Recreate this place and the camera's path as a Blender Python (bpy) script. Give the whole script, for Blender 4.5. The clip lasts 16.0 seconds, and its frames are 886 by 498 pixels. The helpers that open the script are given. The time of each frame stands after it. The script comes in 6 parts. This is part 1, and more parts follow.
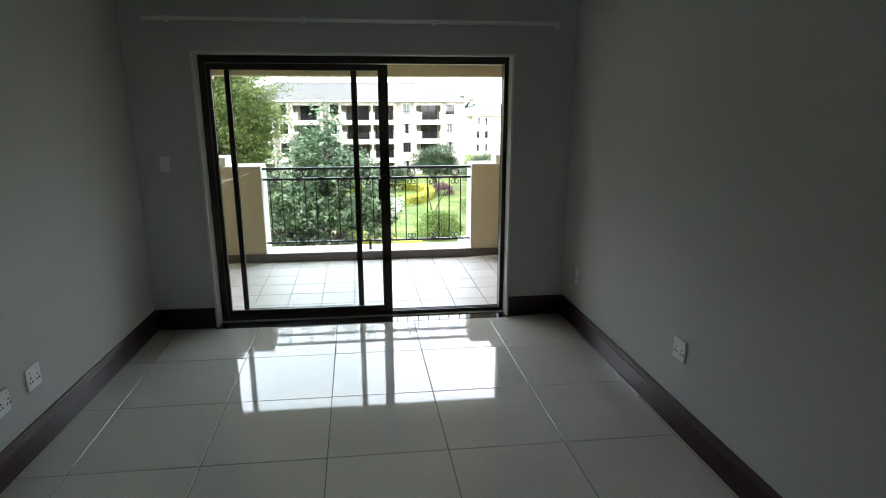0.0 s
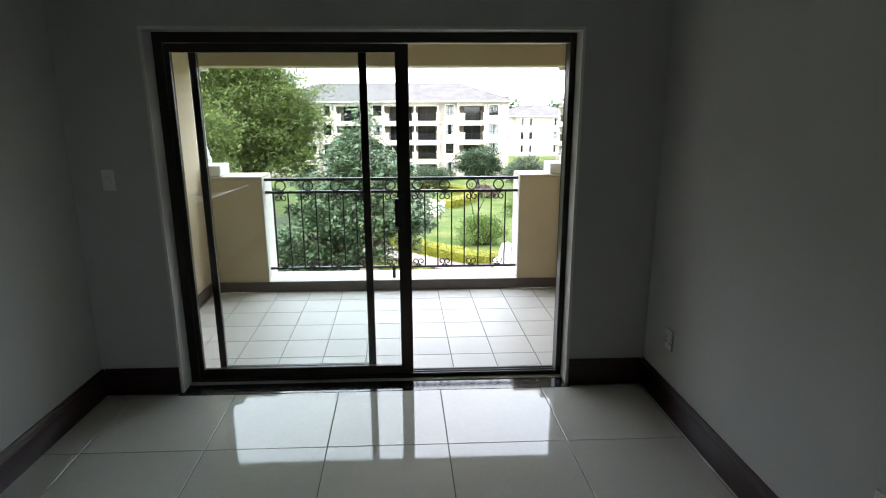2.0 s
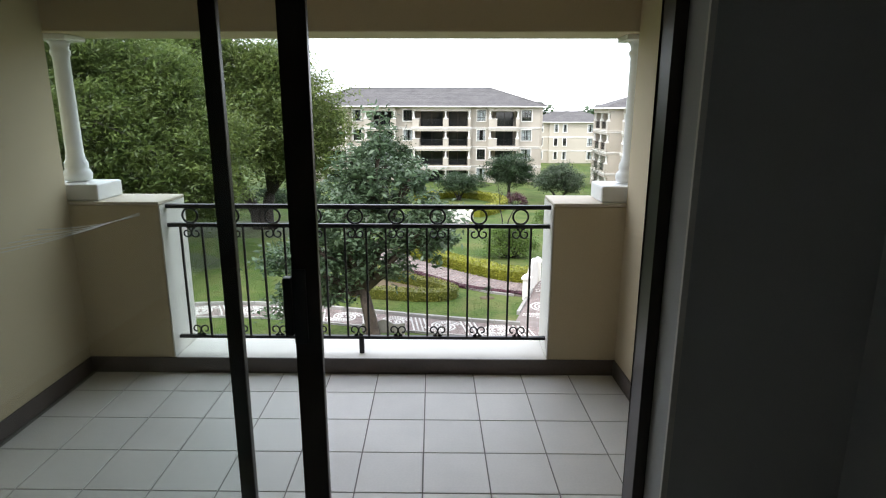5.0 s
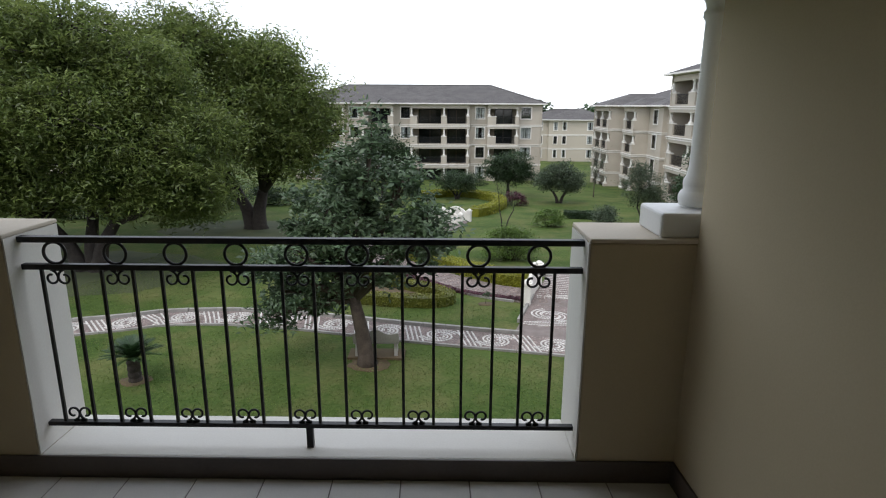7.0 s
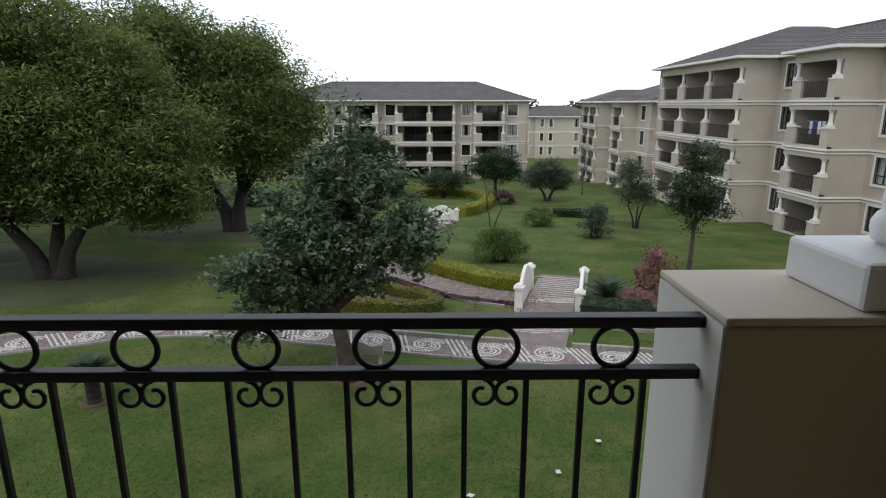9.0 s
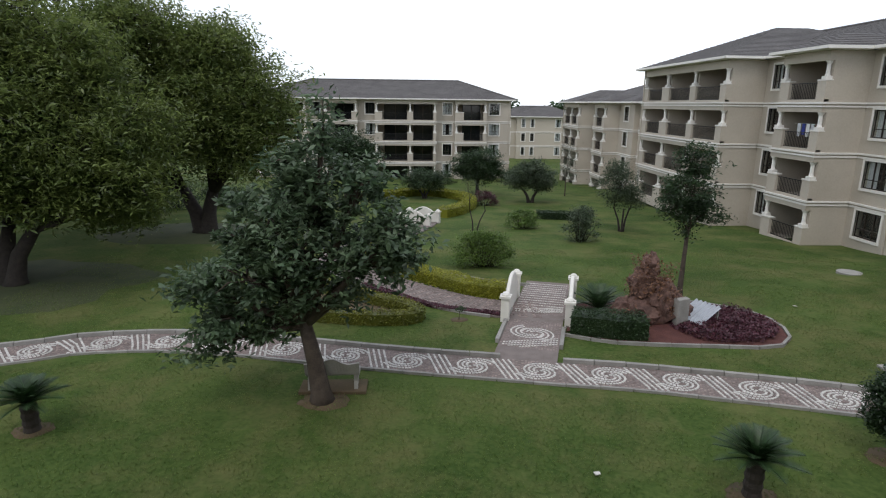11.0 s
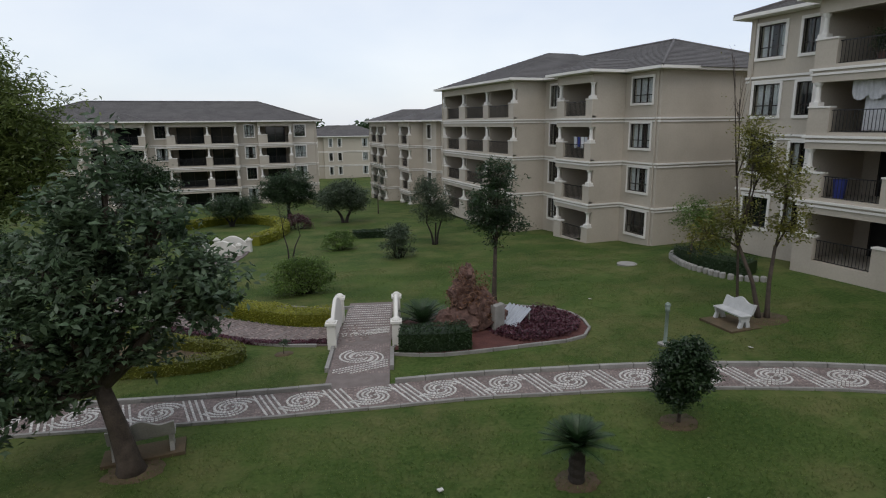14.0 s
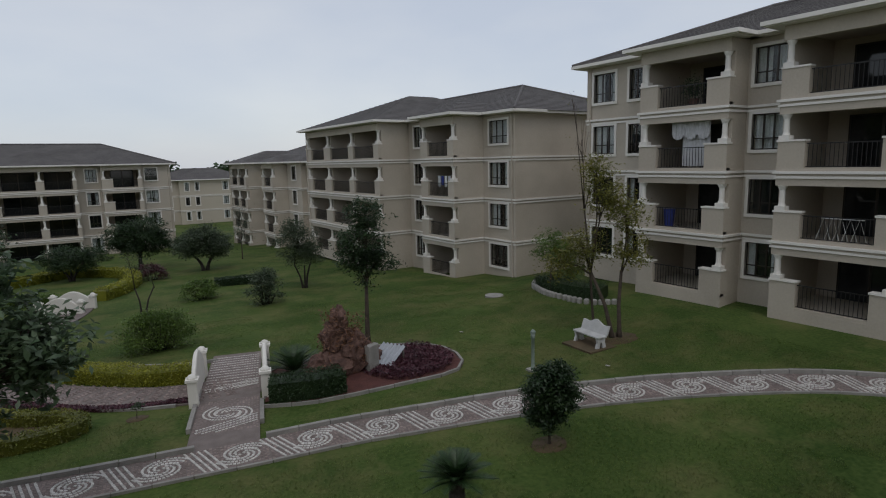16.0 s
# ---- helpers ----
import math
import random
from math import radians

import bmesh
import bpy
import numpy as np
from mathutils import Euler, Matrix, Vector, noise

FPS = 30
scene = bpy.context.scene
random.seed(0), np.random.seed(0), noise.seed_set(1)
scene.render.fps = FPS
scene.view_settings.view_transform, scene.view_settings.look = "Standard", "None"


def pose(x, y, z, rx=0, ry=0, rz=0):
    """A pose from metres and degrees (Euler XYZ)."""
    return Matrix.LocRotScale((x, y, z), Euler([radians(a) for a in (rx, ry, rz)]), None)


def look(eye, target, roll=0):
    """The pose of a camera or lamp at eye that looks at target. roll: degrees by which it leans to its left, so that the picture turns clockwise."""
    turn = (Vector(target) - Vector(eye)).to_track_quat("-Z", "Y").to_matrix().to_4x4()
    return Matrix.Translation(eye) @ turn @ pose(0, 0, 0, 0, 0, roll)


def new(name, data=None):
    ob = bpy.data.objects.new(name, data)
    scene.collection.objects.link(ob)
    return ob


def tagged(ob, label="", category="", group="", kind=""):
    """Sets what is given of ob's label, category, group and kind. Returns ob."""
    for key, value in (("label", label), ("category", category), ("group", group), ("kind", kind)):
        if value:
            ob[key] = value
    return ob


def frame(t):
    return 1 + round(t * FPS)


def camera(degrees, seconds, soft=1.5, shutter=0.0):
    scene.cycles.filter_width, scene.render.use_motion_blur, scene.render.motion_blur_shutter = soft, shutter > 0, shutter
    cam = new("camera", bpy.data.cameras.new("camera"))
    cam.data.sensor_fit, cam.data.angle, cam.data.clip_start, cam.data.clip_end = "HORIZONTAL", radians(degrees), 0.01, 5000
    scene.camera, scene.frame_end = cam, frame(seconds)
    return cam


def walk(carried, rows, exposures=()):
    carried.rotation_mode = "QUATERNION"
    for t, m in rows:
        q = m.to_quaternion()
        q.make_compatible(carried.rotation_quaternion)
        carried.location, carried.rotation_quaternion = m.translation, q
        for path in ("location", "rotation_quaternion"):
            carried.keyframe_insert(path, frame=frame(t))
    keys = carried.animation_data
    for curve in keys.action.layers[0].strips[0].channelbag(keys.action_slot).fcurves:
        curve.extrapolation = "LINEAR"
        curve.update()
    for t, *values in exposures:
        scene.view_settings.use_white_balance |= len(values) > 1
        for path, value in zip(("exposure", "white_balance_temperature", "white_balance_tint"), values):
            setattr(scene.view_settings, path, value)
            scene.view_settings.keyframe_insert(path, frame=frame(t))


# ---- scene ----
cam = camera(74.6, 16.0, soft=1.1)
PATH = [
    (0, (0.001, -0.142, 1.762), (0.226, 1.784, 1.273), 0.0),
    (0.5, (0.017, 0.194, 1.761), (0.203, 2.125, 1.272), -0.1),
    (1, (0.044, 0.489, 1.742), (0.201, 2.422, 1.254), -0.1),
    (1.5, (0.114, 0.793, 1.748), (0.235, 2.73, 1.261), -0.1),
    (2, (0.167, 1.121, 1.72), (0.249, 3.059, 1.234), -0.2),
    (2.5, (0.225, 1.461, 1.712), (0.274, 3.4, 1.225), -0.2),
    (3, (0.306, 1.777, 1.699), (0.327, 3.717, 1.211), -0.2),
    (3.5, (0.374, 2.103, 1.669), (0.371, 4.043, 1.182), -0.0),
    (4, (0.426, 2.441, 1.651), (0.403, 4.382, 1.169), -0.1),
    (4.5, (0.483, 2.763, 1.626), (0.446, 4.704, 1.145), -0.1),
    (4.7, (0.483, 2.865, 1.624), (0.459, 4.81, 1.156), 0.1),
    (6.8, (0.54, 4.064, 1.594), (0.516, 6.007, 1.119), 0.2),
    (7, (0.537, 4.171, 1.588), (0.519, 6.113, 1.112), 0.3),
    (7.5, (0.518, 4.452, 1.58), (0.513, 6.394, 1.103), 0.5),
    (8, (0.52, 4.744, 1.544), (0.526, 6.686, 1.064), 0.2),
    (8.5, (0.539, 5.073, 1.493), (0.556, 7.013, 1.009), 0.3),
    (9, (0.535, 5.361, 1.485), (0.562, 7.302, 1.002), -0.0),
    (11.3, (0.472, 6.851, 1.389), (0.597, 8.787, 0.905), 0.9),
    (11.5, (0.458, 6.904, 1.397), (0.616, 8.838, 0.914), 0.8),
    (12, (0.452, 6.964, 1.454), (0.716, 8.888, 0.973), 0.5),
    (12.5, (0.453, 7.021, 1.449), (0.833, 8.925, 0.971), 0.3),
    (13, (0.46, 6.988, 1.473), (0.943, 8.87, 0.999), -0.0),
    (13.5, (0.462, 6.972, 1.49), (1.053, 8.826, 1.031), -0.2),
    (14, (0.453, 6.954, 1.52), (1.157, 8.777, 1.096), -0.6),
    (14.5, (0.459, 6.946, 1.516), (1.267, 8.735, 1.135), -0.8),
    (15, (0.468, 6.916, 1.519), (1.376, 8.664, 1.174), -1.0),
    (15.5, (0.495, 6.911, 1.504), (1.5, 8.61, 1.185), -1.2),
    (16, (0.508, 6.886, 1.522), (1.612, 8.527, 1.223), -1.3),
]
walk(cam, [(t, look(eye, target, roll)) for t, eye, target, roll in PATH],
     exposures=[(0.0, 3.25), (2.0, 2.95), (3.5, 2.4), (4.5, 2.05), (7.0, 0.68), (9.0, 0.3), (11.5, 0.18), (12.5, 0.14), (14.0, -0.25), (16.0, -0.68)])

# ---------------------------------------------------------------- light
world = bpy.data.worlds.new("overcast")
scene.world = world
world.use_nodes = True
wn, wl = world.node_tree.nodes, world.node_tree.links
sky = wn.new("ShaderNodeTexSky")
sky.sky_type, sky.sun_disc = "NISHITA", False
sky.sun_elevation, sky.sun_rotation = radians(55), radians(200)
tc = wn.new("ShaderNodeTexCoord")
cl = wn.new("ShaderNodeTexNoise")
cl.inputs["Scale"].default_value, cl.inputs["Detail"].default_value = 2.2, 5
cr = wn.new("ShaderNodeValToRGB")
cr.color_ramp.elements[0].position, cr.color_ramp.elements[0].color = 0.35, (0.82, 0.88, 1.0, 1)
cr.color_ramp.elements[1].position, cr.color_ramp.elements[1].color = 0.62, (0.97, 1.0, 1.06, 1)
mp = wn.new("ShaderNodeMapping")
mp.inputs["Scale"].default_value = (1, 1, 2.6)
wl.new(tc.outputs["Generated"], mp.inputs["Vector"])
wl.new(mp.outputs[0], cl.inputs["Vector"])
wl.new(cl.outputs[0], cr.inputs[0])
b_sky, b_cloud, b_add = wn["Background"], wn.new("ShaderNodeBackground"), wn.new("ShaderNodeAddShader")
b_sky.inputs[1].default_value, b_cloud.inputs[1].default_value = 0.04, 0.88
wl.new(sky.outputs[0], b_sky.inputs[0])
wl.new(cr.outputs[0], b_cloud.inputs[0])
wl.new(b_sky.outputs[0], b_add.inputs[0])
wl.new(b_cloud.outputs[0], b_add.inputs[1])
wl.new(b_add.outputs[0], wn["World Output"].inputs[0])
sun = new("sun", bpy.data.lights.new("sun", "SUN"))
sun.data.energy, sun.data.angle, sun.data.color = 0.7, radians(25), (1, 0.96, 0.9)
sun.matrix_world = look((0, 0, 0), (0.25, 0.5, -0.85))

# ---------------------------------------------------------------- materials


def mat(name, c1, c2, scale=8.0, rough=0.6, bump=0.2, fine=60.0, metal=0.0, random_amount=0.0, spec=0.5, dist=0.02, fine_mix=0.35, island=False, rough2=None):
    """Two-scale noise colour between c1 and c2, with bump; in world metres."""
    m = bpy.data.materials.new(name)
    m.use_nodes = True
    n, l = m.node_tree.nodes, m.node_tree.links
    p = n["Principled BSDF"]
    geo = n.new("ShaderNodeNewGeometry")
    big, small = n.new("ShaderNodeTexNoise"), n.new("ShaderNodeTexNoise")
    big.inputs["Scale"].default_value, big.inputs["Detail"].default_value = scale, 4
    small.inputs["Scale"].default_value, small.inputs["Detail"].default_value = fine, 3
    for t in (big, small):
        l.new(geo.outputs["Position"], t.inputs["Vector"])
    mx = n.new("ShaderNodeMath")
    mx.operation = "MULTIPLY_ADD"
    mx.inputs[1].default_value = fine_mix
    sc = n.new("ShaderNodeMath")
    sc.operation = "MULTIPLY"
    sc.inputs[1].default_value = 1 - fine_mix
    l.new(big.outputs[0], sc.inputs[0])
    l.new(small.outputs[0], mx.inputs[0])
    l.new(sc.outputs[0], mx.inputs[2])
    ramp = n.new("ShaderNodeValToRGB")
    ramp.color_ramp.elements[0].position, ramp.color_ramp.elements[1].position = 0.3, 0.7
    ramp.color_ramp.elements[0].color, ramp.color_ramp.elements[1].color = (*c1, 1), (*c2, 1)
    l.new(mx.outputs[0], ramp.inputs[0])
    colour = ramp.outputs[0]
    if random_amount:
        hsv, rnd = n.new("ShaderNodeHueSaturation"), n.new("ShaderNodeMath")
        rnd.operation = "MULTIPLY_ADD"
        rnd.inputs[1].default_value, rnd.inputs[2].default_value = random_amount, 1 - random_amount / 2
        if island:
            l.new(geo.outputs["Random Per Island"], rnd.inputs[0])
        else:
            l.new(n.new("ShaderNodeObjectInfo").outputs["Random"], rnd.inputs[0])
        l.new(rnd.outputs[0], hsv.inputs["Value"])
        l.new(colour, hsv.inputs["Color"])
        colour = hsv.outputs[0]
    l.new(colour, p.inputs["Base Color"])
    p.inputs["Roughness"].default_value, p.inputs["Metallic"].default_value = rough, metal
    p.inputs["Specular IOR Level"].default_value = spec
    if rough2 is not None:
        mr = n.new("ShaderNodeMapRange")
        mr.inputs["To Min"].default_value, mr.inputs["To Max"].default_value = rough, rough2
        l.new(big.outputs[0], mr.inputs["Value"])
        l.new(mr.outputs[0], p.inputs["Roughness"])
    if bump:
        b = n.new("ShaderNodeBump")
        b.inputs["Strength"].default_value, b.inputs["Distance"].default_value = bump, dist
        l.new(mx.outputs[0], b.inputs["Height"])
        l.new(b.outputs[0], p.inputs["Normal"])
    return m


def leaf_mat(name, c1, c2, through_light=0.35):
    m = mat(name, c1, c2, 1.2, 0.42, 0, 9.0, random_amount=0.75, island=True, spec=0.5)
    n, l = m.node_tree.nodes, m.node_tree.links
    p, out = n["Principled BSDF"], n["Material Output"]
    t, mix = n.new("ShaderNodeBsdfTranslucent"), n.new("ShaderNodeMixShader")
    l.new(p.inputs["Base Color"].links[0].from_socket, t.inputs[0])
    mix.inputs[0].default_value = through_light
    l.new(p.outputs[0], mix.inputs[1])
    l.new(t.outputs[0], mix.inputs[2])
    l.new(mix.outputs[0], out.inputs[0])
    return m


def glass_mat(name, tint=(0.95, 0.97, 0.96)):
    m = bpy.data.materials.new(name)
    m.use_nodes = True
    n, l = m.node_tree.nodes, m.node_tree.links
    tr, gl, mix, lw = n.new("ShaderNodeBsdfTransparent"), n.new("ShaderNodeBsdfGlossy"), n.new("ShaderNodeMixShader"), n.new("ShaderNodeLayerWeight")
    power, scale = n.new("ShaderNodeMath"), n.new("ShaderNodeMath")
    power.operation, scale.operation = "POWER", "MULTIPLY_ADD"
    lw.inputs["Blend"].default_value = 0.5
    power.inputs[1].default_value, scale.inputs[1].default_value, scale.inputs[2].default_value = 5.0, 0.9, 0.03
    tr.inputs[0].default_value = (*tint, 1)
    gl.inputs["Roughness"].default_value = 0.02
    l.new(lw.outputs["Facing"], power.inputs[0])
    l.new(power.outputs[0], scale.inputs[0])
    l.new(scale.outputs[0], mix.inputs[0])
    l.new(tr.outputs[0], mix.inputs[1])
    l.new(gl.outputs[0], mix.inputs[2])
    l.new(mix.outputs[0], n["Material Output"].inputs[0])
    return m


M_WALL = mat("grey_wall_paint", (0.47, 0.475, 0.462), (0.53, 0.535, 0.522), 1.3, 0.75, 0.15, 180, dist=0.003)
M_CEIL = mat("ceiling_paint", (0.62, 0.62, 0.60), (0.68, 0.68, 0.66), 1.0, 0.85, 0.1, 150, dist=0.003)
M_TILE = mat("polished_cream_tile", (0.52, 0.51, 0.46), (0.60, 0.585, 0.53), 2.2, 0.02, 0.0, 35, random_amount=0.06, rough2=0.05)
M_GROUT = mat("dark_grout", (0.10, 0.095, 0.085), (0.17, 0.16, 0.15), 12, 0.85, 0.2, 200, dist=0.003)
M_BTILE = mat("matt_grey_balcony_tile", (0.60, 0.59, 0.565), (0.72, 0.70, 0.67), 3.0, 0.42, 0.08, 90, random_amount=0.08, dist=0.002, rough2=0.55)
M_BGROUT = mat("balcony_grout", (0.16, 0.15, 0.14), (0.25, 0.24, 0.22), 10, 0.9, 0.2, 150, dist=0.003)
M_WOOD = mat("dark_mahogany", (0.012, 0.003, 0.004), (0.036, 0.007, 0.009), 6, 0.25, 0.15, 80, dist=0.002, rough2=0.4)
M_SKIRT = mat("brown_tile_skirting", (0.07, 0.055, 0.048), (0.11, 0.09, 0.08), 5, 0.45, 0.1, 60, dist=0.002)
M_GRANITE = mat("black_granite", (0.012, 0.012, 0.014), (0.05, 0.05, 0.055), 40, 0.06, 0, 300)
M_SILL = mat("pale_sill_tile", (0.48, 0.47, 0.45), (0.58, 0.57, 0.54), 4, 0.15, 0, 60)
M_BRONZE = mat("bronze_aluminium", (0.022, 0.016, 0.012), (0.034, 0.025, 0.019), 5, 0.35, 0.02, 200, metal=0.3)
M_BLACK = mat("black_plastic", (0.010, 0.010, 0.010), (0.02, 0.02, 0.02), 20, 0.4, 0, 100)
M_GLASS = glass_mat("door_glass")
M_BEIGE = mat("beige_plaster", (0.50, 0.42, 0.28), (0.56, 0.475, 0.325), 0.9, 0.85, 0.25, 140, dist=0.004)
M_CAP = mat("pale_beige_plaster", (0.56, 0.49, 0.39), (0.66, 0.59, 0.49), 2.2, 0.8, 0.25, 90, dist=0.004)
M_CREAM = mat("white_plaster", (0.66, 0.63, 0.57), (0.76, 0.735, 0.68), 1.5, 0.8, 0.25, 120, dist=0.004)
M_WHITE = mat("white_paint", (0.74, 0.74, 0.72), (0.82, 0.82, 0.80), 3, 0.5, 0.1, 100, dist=0.002)
M_PLASTIC = mat("white_plastic", (0.72, 0.72, 0.70), (0.78, 0.78, 0.77), 6, 0.35, 0, 100)
M_IRON = mat("black_wrought_iron", (0.010, 0.010, 0.011), (0.024, 0.023, 0.023), 14, 0.38, 0.2, 220, metal=0.2, dist=0.002, rough2=0.55)
M_WIRE = mat("pale_line", (0.6, 0.6, 0.58), (0.7, 0.7, 0.68), 10, 0.5, 0, 100)
M_STUCCO = mat("apartment_stucco", (0.40, 0.352, 0.29), (0.50, 0.445, 0.37), 0.5, 0.9, 0.3, 12, dist=0.01)
M_STUCCO_DIM = mat("far_stucco", (0.42, 0.37, 0.30), (0.47, 0.42, 0.34), 0.3, 0.9, 0.2, 20, dist=0.01)
M_TRIM = mat("apartment_trim", (0.68, 0.65, 0.60), (0.78, 0.75, 0.70), 0.6, 0.8, 0.2, 30, dist=0.006)
M_ROOF = mat("roof_tile", (0.06, 0.055, 0.054), (0.135, 0.125, 0.12), 0.8, 0.85, 0.6, 7, dist=0.04, fine_mix=0.55)
# near-black gloss: window glass with the shade of the rooms in its colour
M_PANE_SHADE = mat("dark_glass_and_room_shade", (0.012, 0.014, 0.016), (0.03, 0.033, 0.036), 0.5, 0.06, 0, 5)
M_CURTAIN = mat("pale_curtain", (0.45, 0.45, 0.46), (0.62, 0.62, 0.64), 5, 0.9, 0.4, 25)
M_ROOM = mat("balcony_back_wall", (0.25, 0.22, 0.18), (0.31, 0.275, 0.225), 0.8, 0.9, 0.1, 20)
M_LAWN = mat("lawn", (0.022, 0.050, 0.009), (0.092, 0.128, 0.034), 0.3, 0.9, 0.9, 9, spec=0.1, dist=0.05, fine_mix=0.5)
M_SOIL = mat("bare_soil", (0.065, 0.052, 0.026), (0.125, 0.085, 0.048), 2.2, 0.95, 0.6, 20, dist=0.03)
# ground colour darkened to carry the shade of the large trees
M_TREE_SHADE = mat("tree_shade_ground", (0.026, 0.042, 0.013), (0.07, 0.078, 0.032), 0.7, 0.95, 0.7, 14, dist=0.03)
M_MULCH = mat("dark_mulch", (0.06, 0.02, 0.018), (0.12, 0.045, 0.035), 3, 0.95, 0.8, 22, dist=0.05)
M_COBBLE = mat("grey_cobble", (0.15, 0.115, 0.105), (0.28, 0.22, 0.20), 2.0, 0.85, 0.5, 26, random_amount=0.6, island=True, dist=0.02)
M_BED = mat("cobble_bed", (0.13, 0.105, 0.095), (0.21, 0.175, 0.16), 3.0, 0.9, 0.6, 30, dist=0.02)
M_PALE = mat("white_cobble", (0.46, 0.44, 0.41), (0.62, 0.60, 0.565), 3.0, 0.8, 0.4, 30, random_amount=0.35, island=True, dist=0.01)
M_KERB = mat("concrete_kerb", (0.20, 0.19, 0.175), (0.33, 0.315, 0.29), 2.5, 0.9, 0.4, 40, dist=0.01, random_amount=0.15)
M_BENCH = mat("pale_weathered_concrete", (0.40, 0.40, 0.39), (0.56, 0.56, 0.55), 4, 0.85, 0.3, 50, dist=0.008)
M_CONC = mat("weathered_concrete", (0.22, 0.21, 0.19), (0.36, 0.345, 0.32), 3, 0.9, 0.4, 40, dist=0.01)
M_BARK = mat("bark", (0.035, 0.026, 0.02), (0.095, 0.072, 0.055), 5, 0.95, 0.9, 30, dist=0.04)
M_BARK_D = mat("dark_bark", (0.018, 0.014, 0.012), (0.05, 0.04, 0.032), 5, 0.95, 0.9, 30, dist=0.04)
M_ROCK = mat("red_brown_rock", (0.035, 0.018, 0.014), (0.21, 0.12, 0.095), 3.2, 0.9, 0.9, 11, dist=0.06, fine_mix=0.45)
M_SHEET = mat("corrugated_sheet", (0.30, 0.32, 0.35), (0.40, 0.42, 0.45), 2, 0.4, 0.05, 30)
M_GREEN = mat("green_bollard_paint", (0.16, 0.20, 0.17), (0.22, 0.27, 0.23), 8, 0.5, 0.1, 60)
L_BROAD = leaf_mat("broad_leaf", (0.048, 0.088, 0.045), (0.14, 0.195, 0.105))
L_FEATHER = leaf_mat("feathery_leaf", (0.055, 0.095, 0.025), (0.21, 0.25, 0.07), 0.5)
L_DARK = leaf_mat("dark_leaf", (0.018, 0.042, 0.015), (0.05, 0.085, 0.032))
L_OLIVE = leaf_mat("olive_leaf", (0.045, 0.07, 0.038), (0.095, 0.125, 0.07))
L_YELLOW = leaf_mat("yellow_hedge_leaf", (0.18, 0.20, 0.02), (0.36, 0.355, 0.04))
L_LIME = leaf_mat("lime_hedge_leaf", (0.10, 0.12, 0.02), (0.23, 0.23, 0.035))
L_AUTUMN = leaf_mat("yellowing_leaf", (0.09, 0.11, 0.02), (0.23, 0.21, 0.04))
L_BRIGHT = leaf_mat("bright_shrub_leaf", (0.06, 0.12, 0.02), (0.14, 0.21, 0.04))
L_PURPLE = leaf_mat("purple_leaf", (0.045, 0.012, 0.022), (0.12, 0.035, 0.05), 0.2)
L_RED = leaf_mat("copper_leaf", (0.085, 0.035, 0.018), (0.25, 0.125, 0.065), 0.2)
L_GRASS = leaf_mat("grass_blade", (0.06, 0.12, 0.02), (0.165, 0.22, 0.052), 0.5)
L_PALM = leaf_mat("palm_leaf", (0.016, 0.045, 0.014), (0.045, 0.085, 0.03), 0.2)



def dry_patches(m, colour, scale, amount):
    """Worn, yellowed areas of grass at a larger scale."""
    n, l = m.node_tree.nodes, m.node_tree.links
    p = n["Principled BSDF"]
    src = p.inputs["Base Color"].links[0].from_socket
    users = [k.to_socket for k in l if k.from_socket == src]
    geo, tex, rng_, mix = n.new("ShaderNodeNewGeometry"), n.new("ShaderNodeTexNoise"), n.new("ShaderNodeMapRange"), n.new("ShaderNodeMix")
    mix.data_type = "RGBA"
    tex.inputs["Scale"].default_value, tex.inputs["Detail"].default_value, tex.inputs["Roughness"].default_value = scale, 6, 0.7
    rng_.inputs["From Min"].default_value, rng_.inputs["From Max"].default_value, rng_.inputs["To Max"].default_value = 0.45, 0.68, amount
    l.new(geo.outputs["Position"], tex.inputs["Vector"])
    l.new(tex.outputs[0], rng_.inputs["Value"])
    l.new(rng_.outputs[0], mix.inputs[0])
    l.new(src, mix.inputs[6])
    mix.inputs[7].default_value = (*colour, 1)
    for u in users:
        l.new(mix.outputs[2], u)


dry_patches(M_LAWN, (0.17, 0.15, 0.065), 0.45, 0.5)
dry_patches(L_GRASS, (0.18, 0.165, 0.07), 0.45, 0.5)

# ---------------------------------------------------------------- mesh helpers


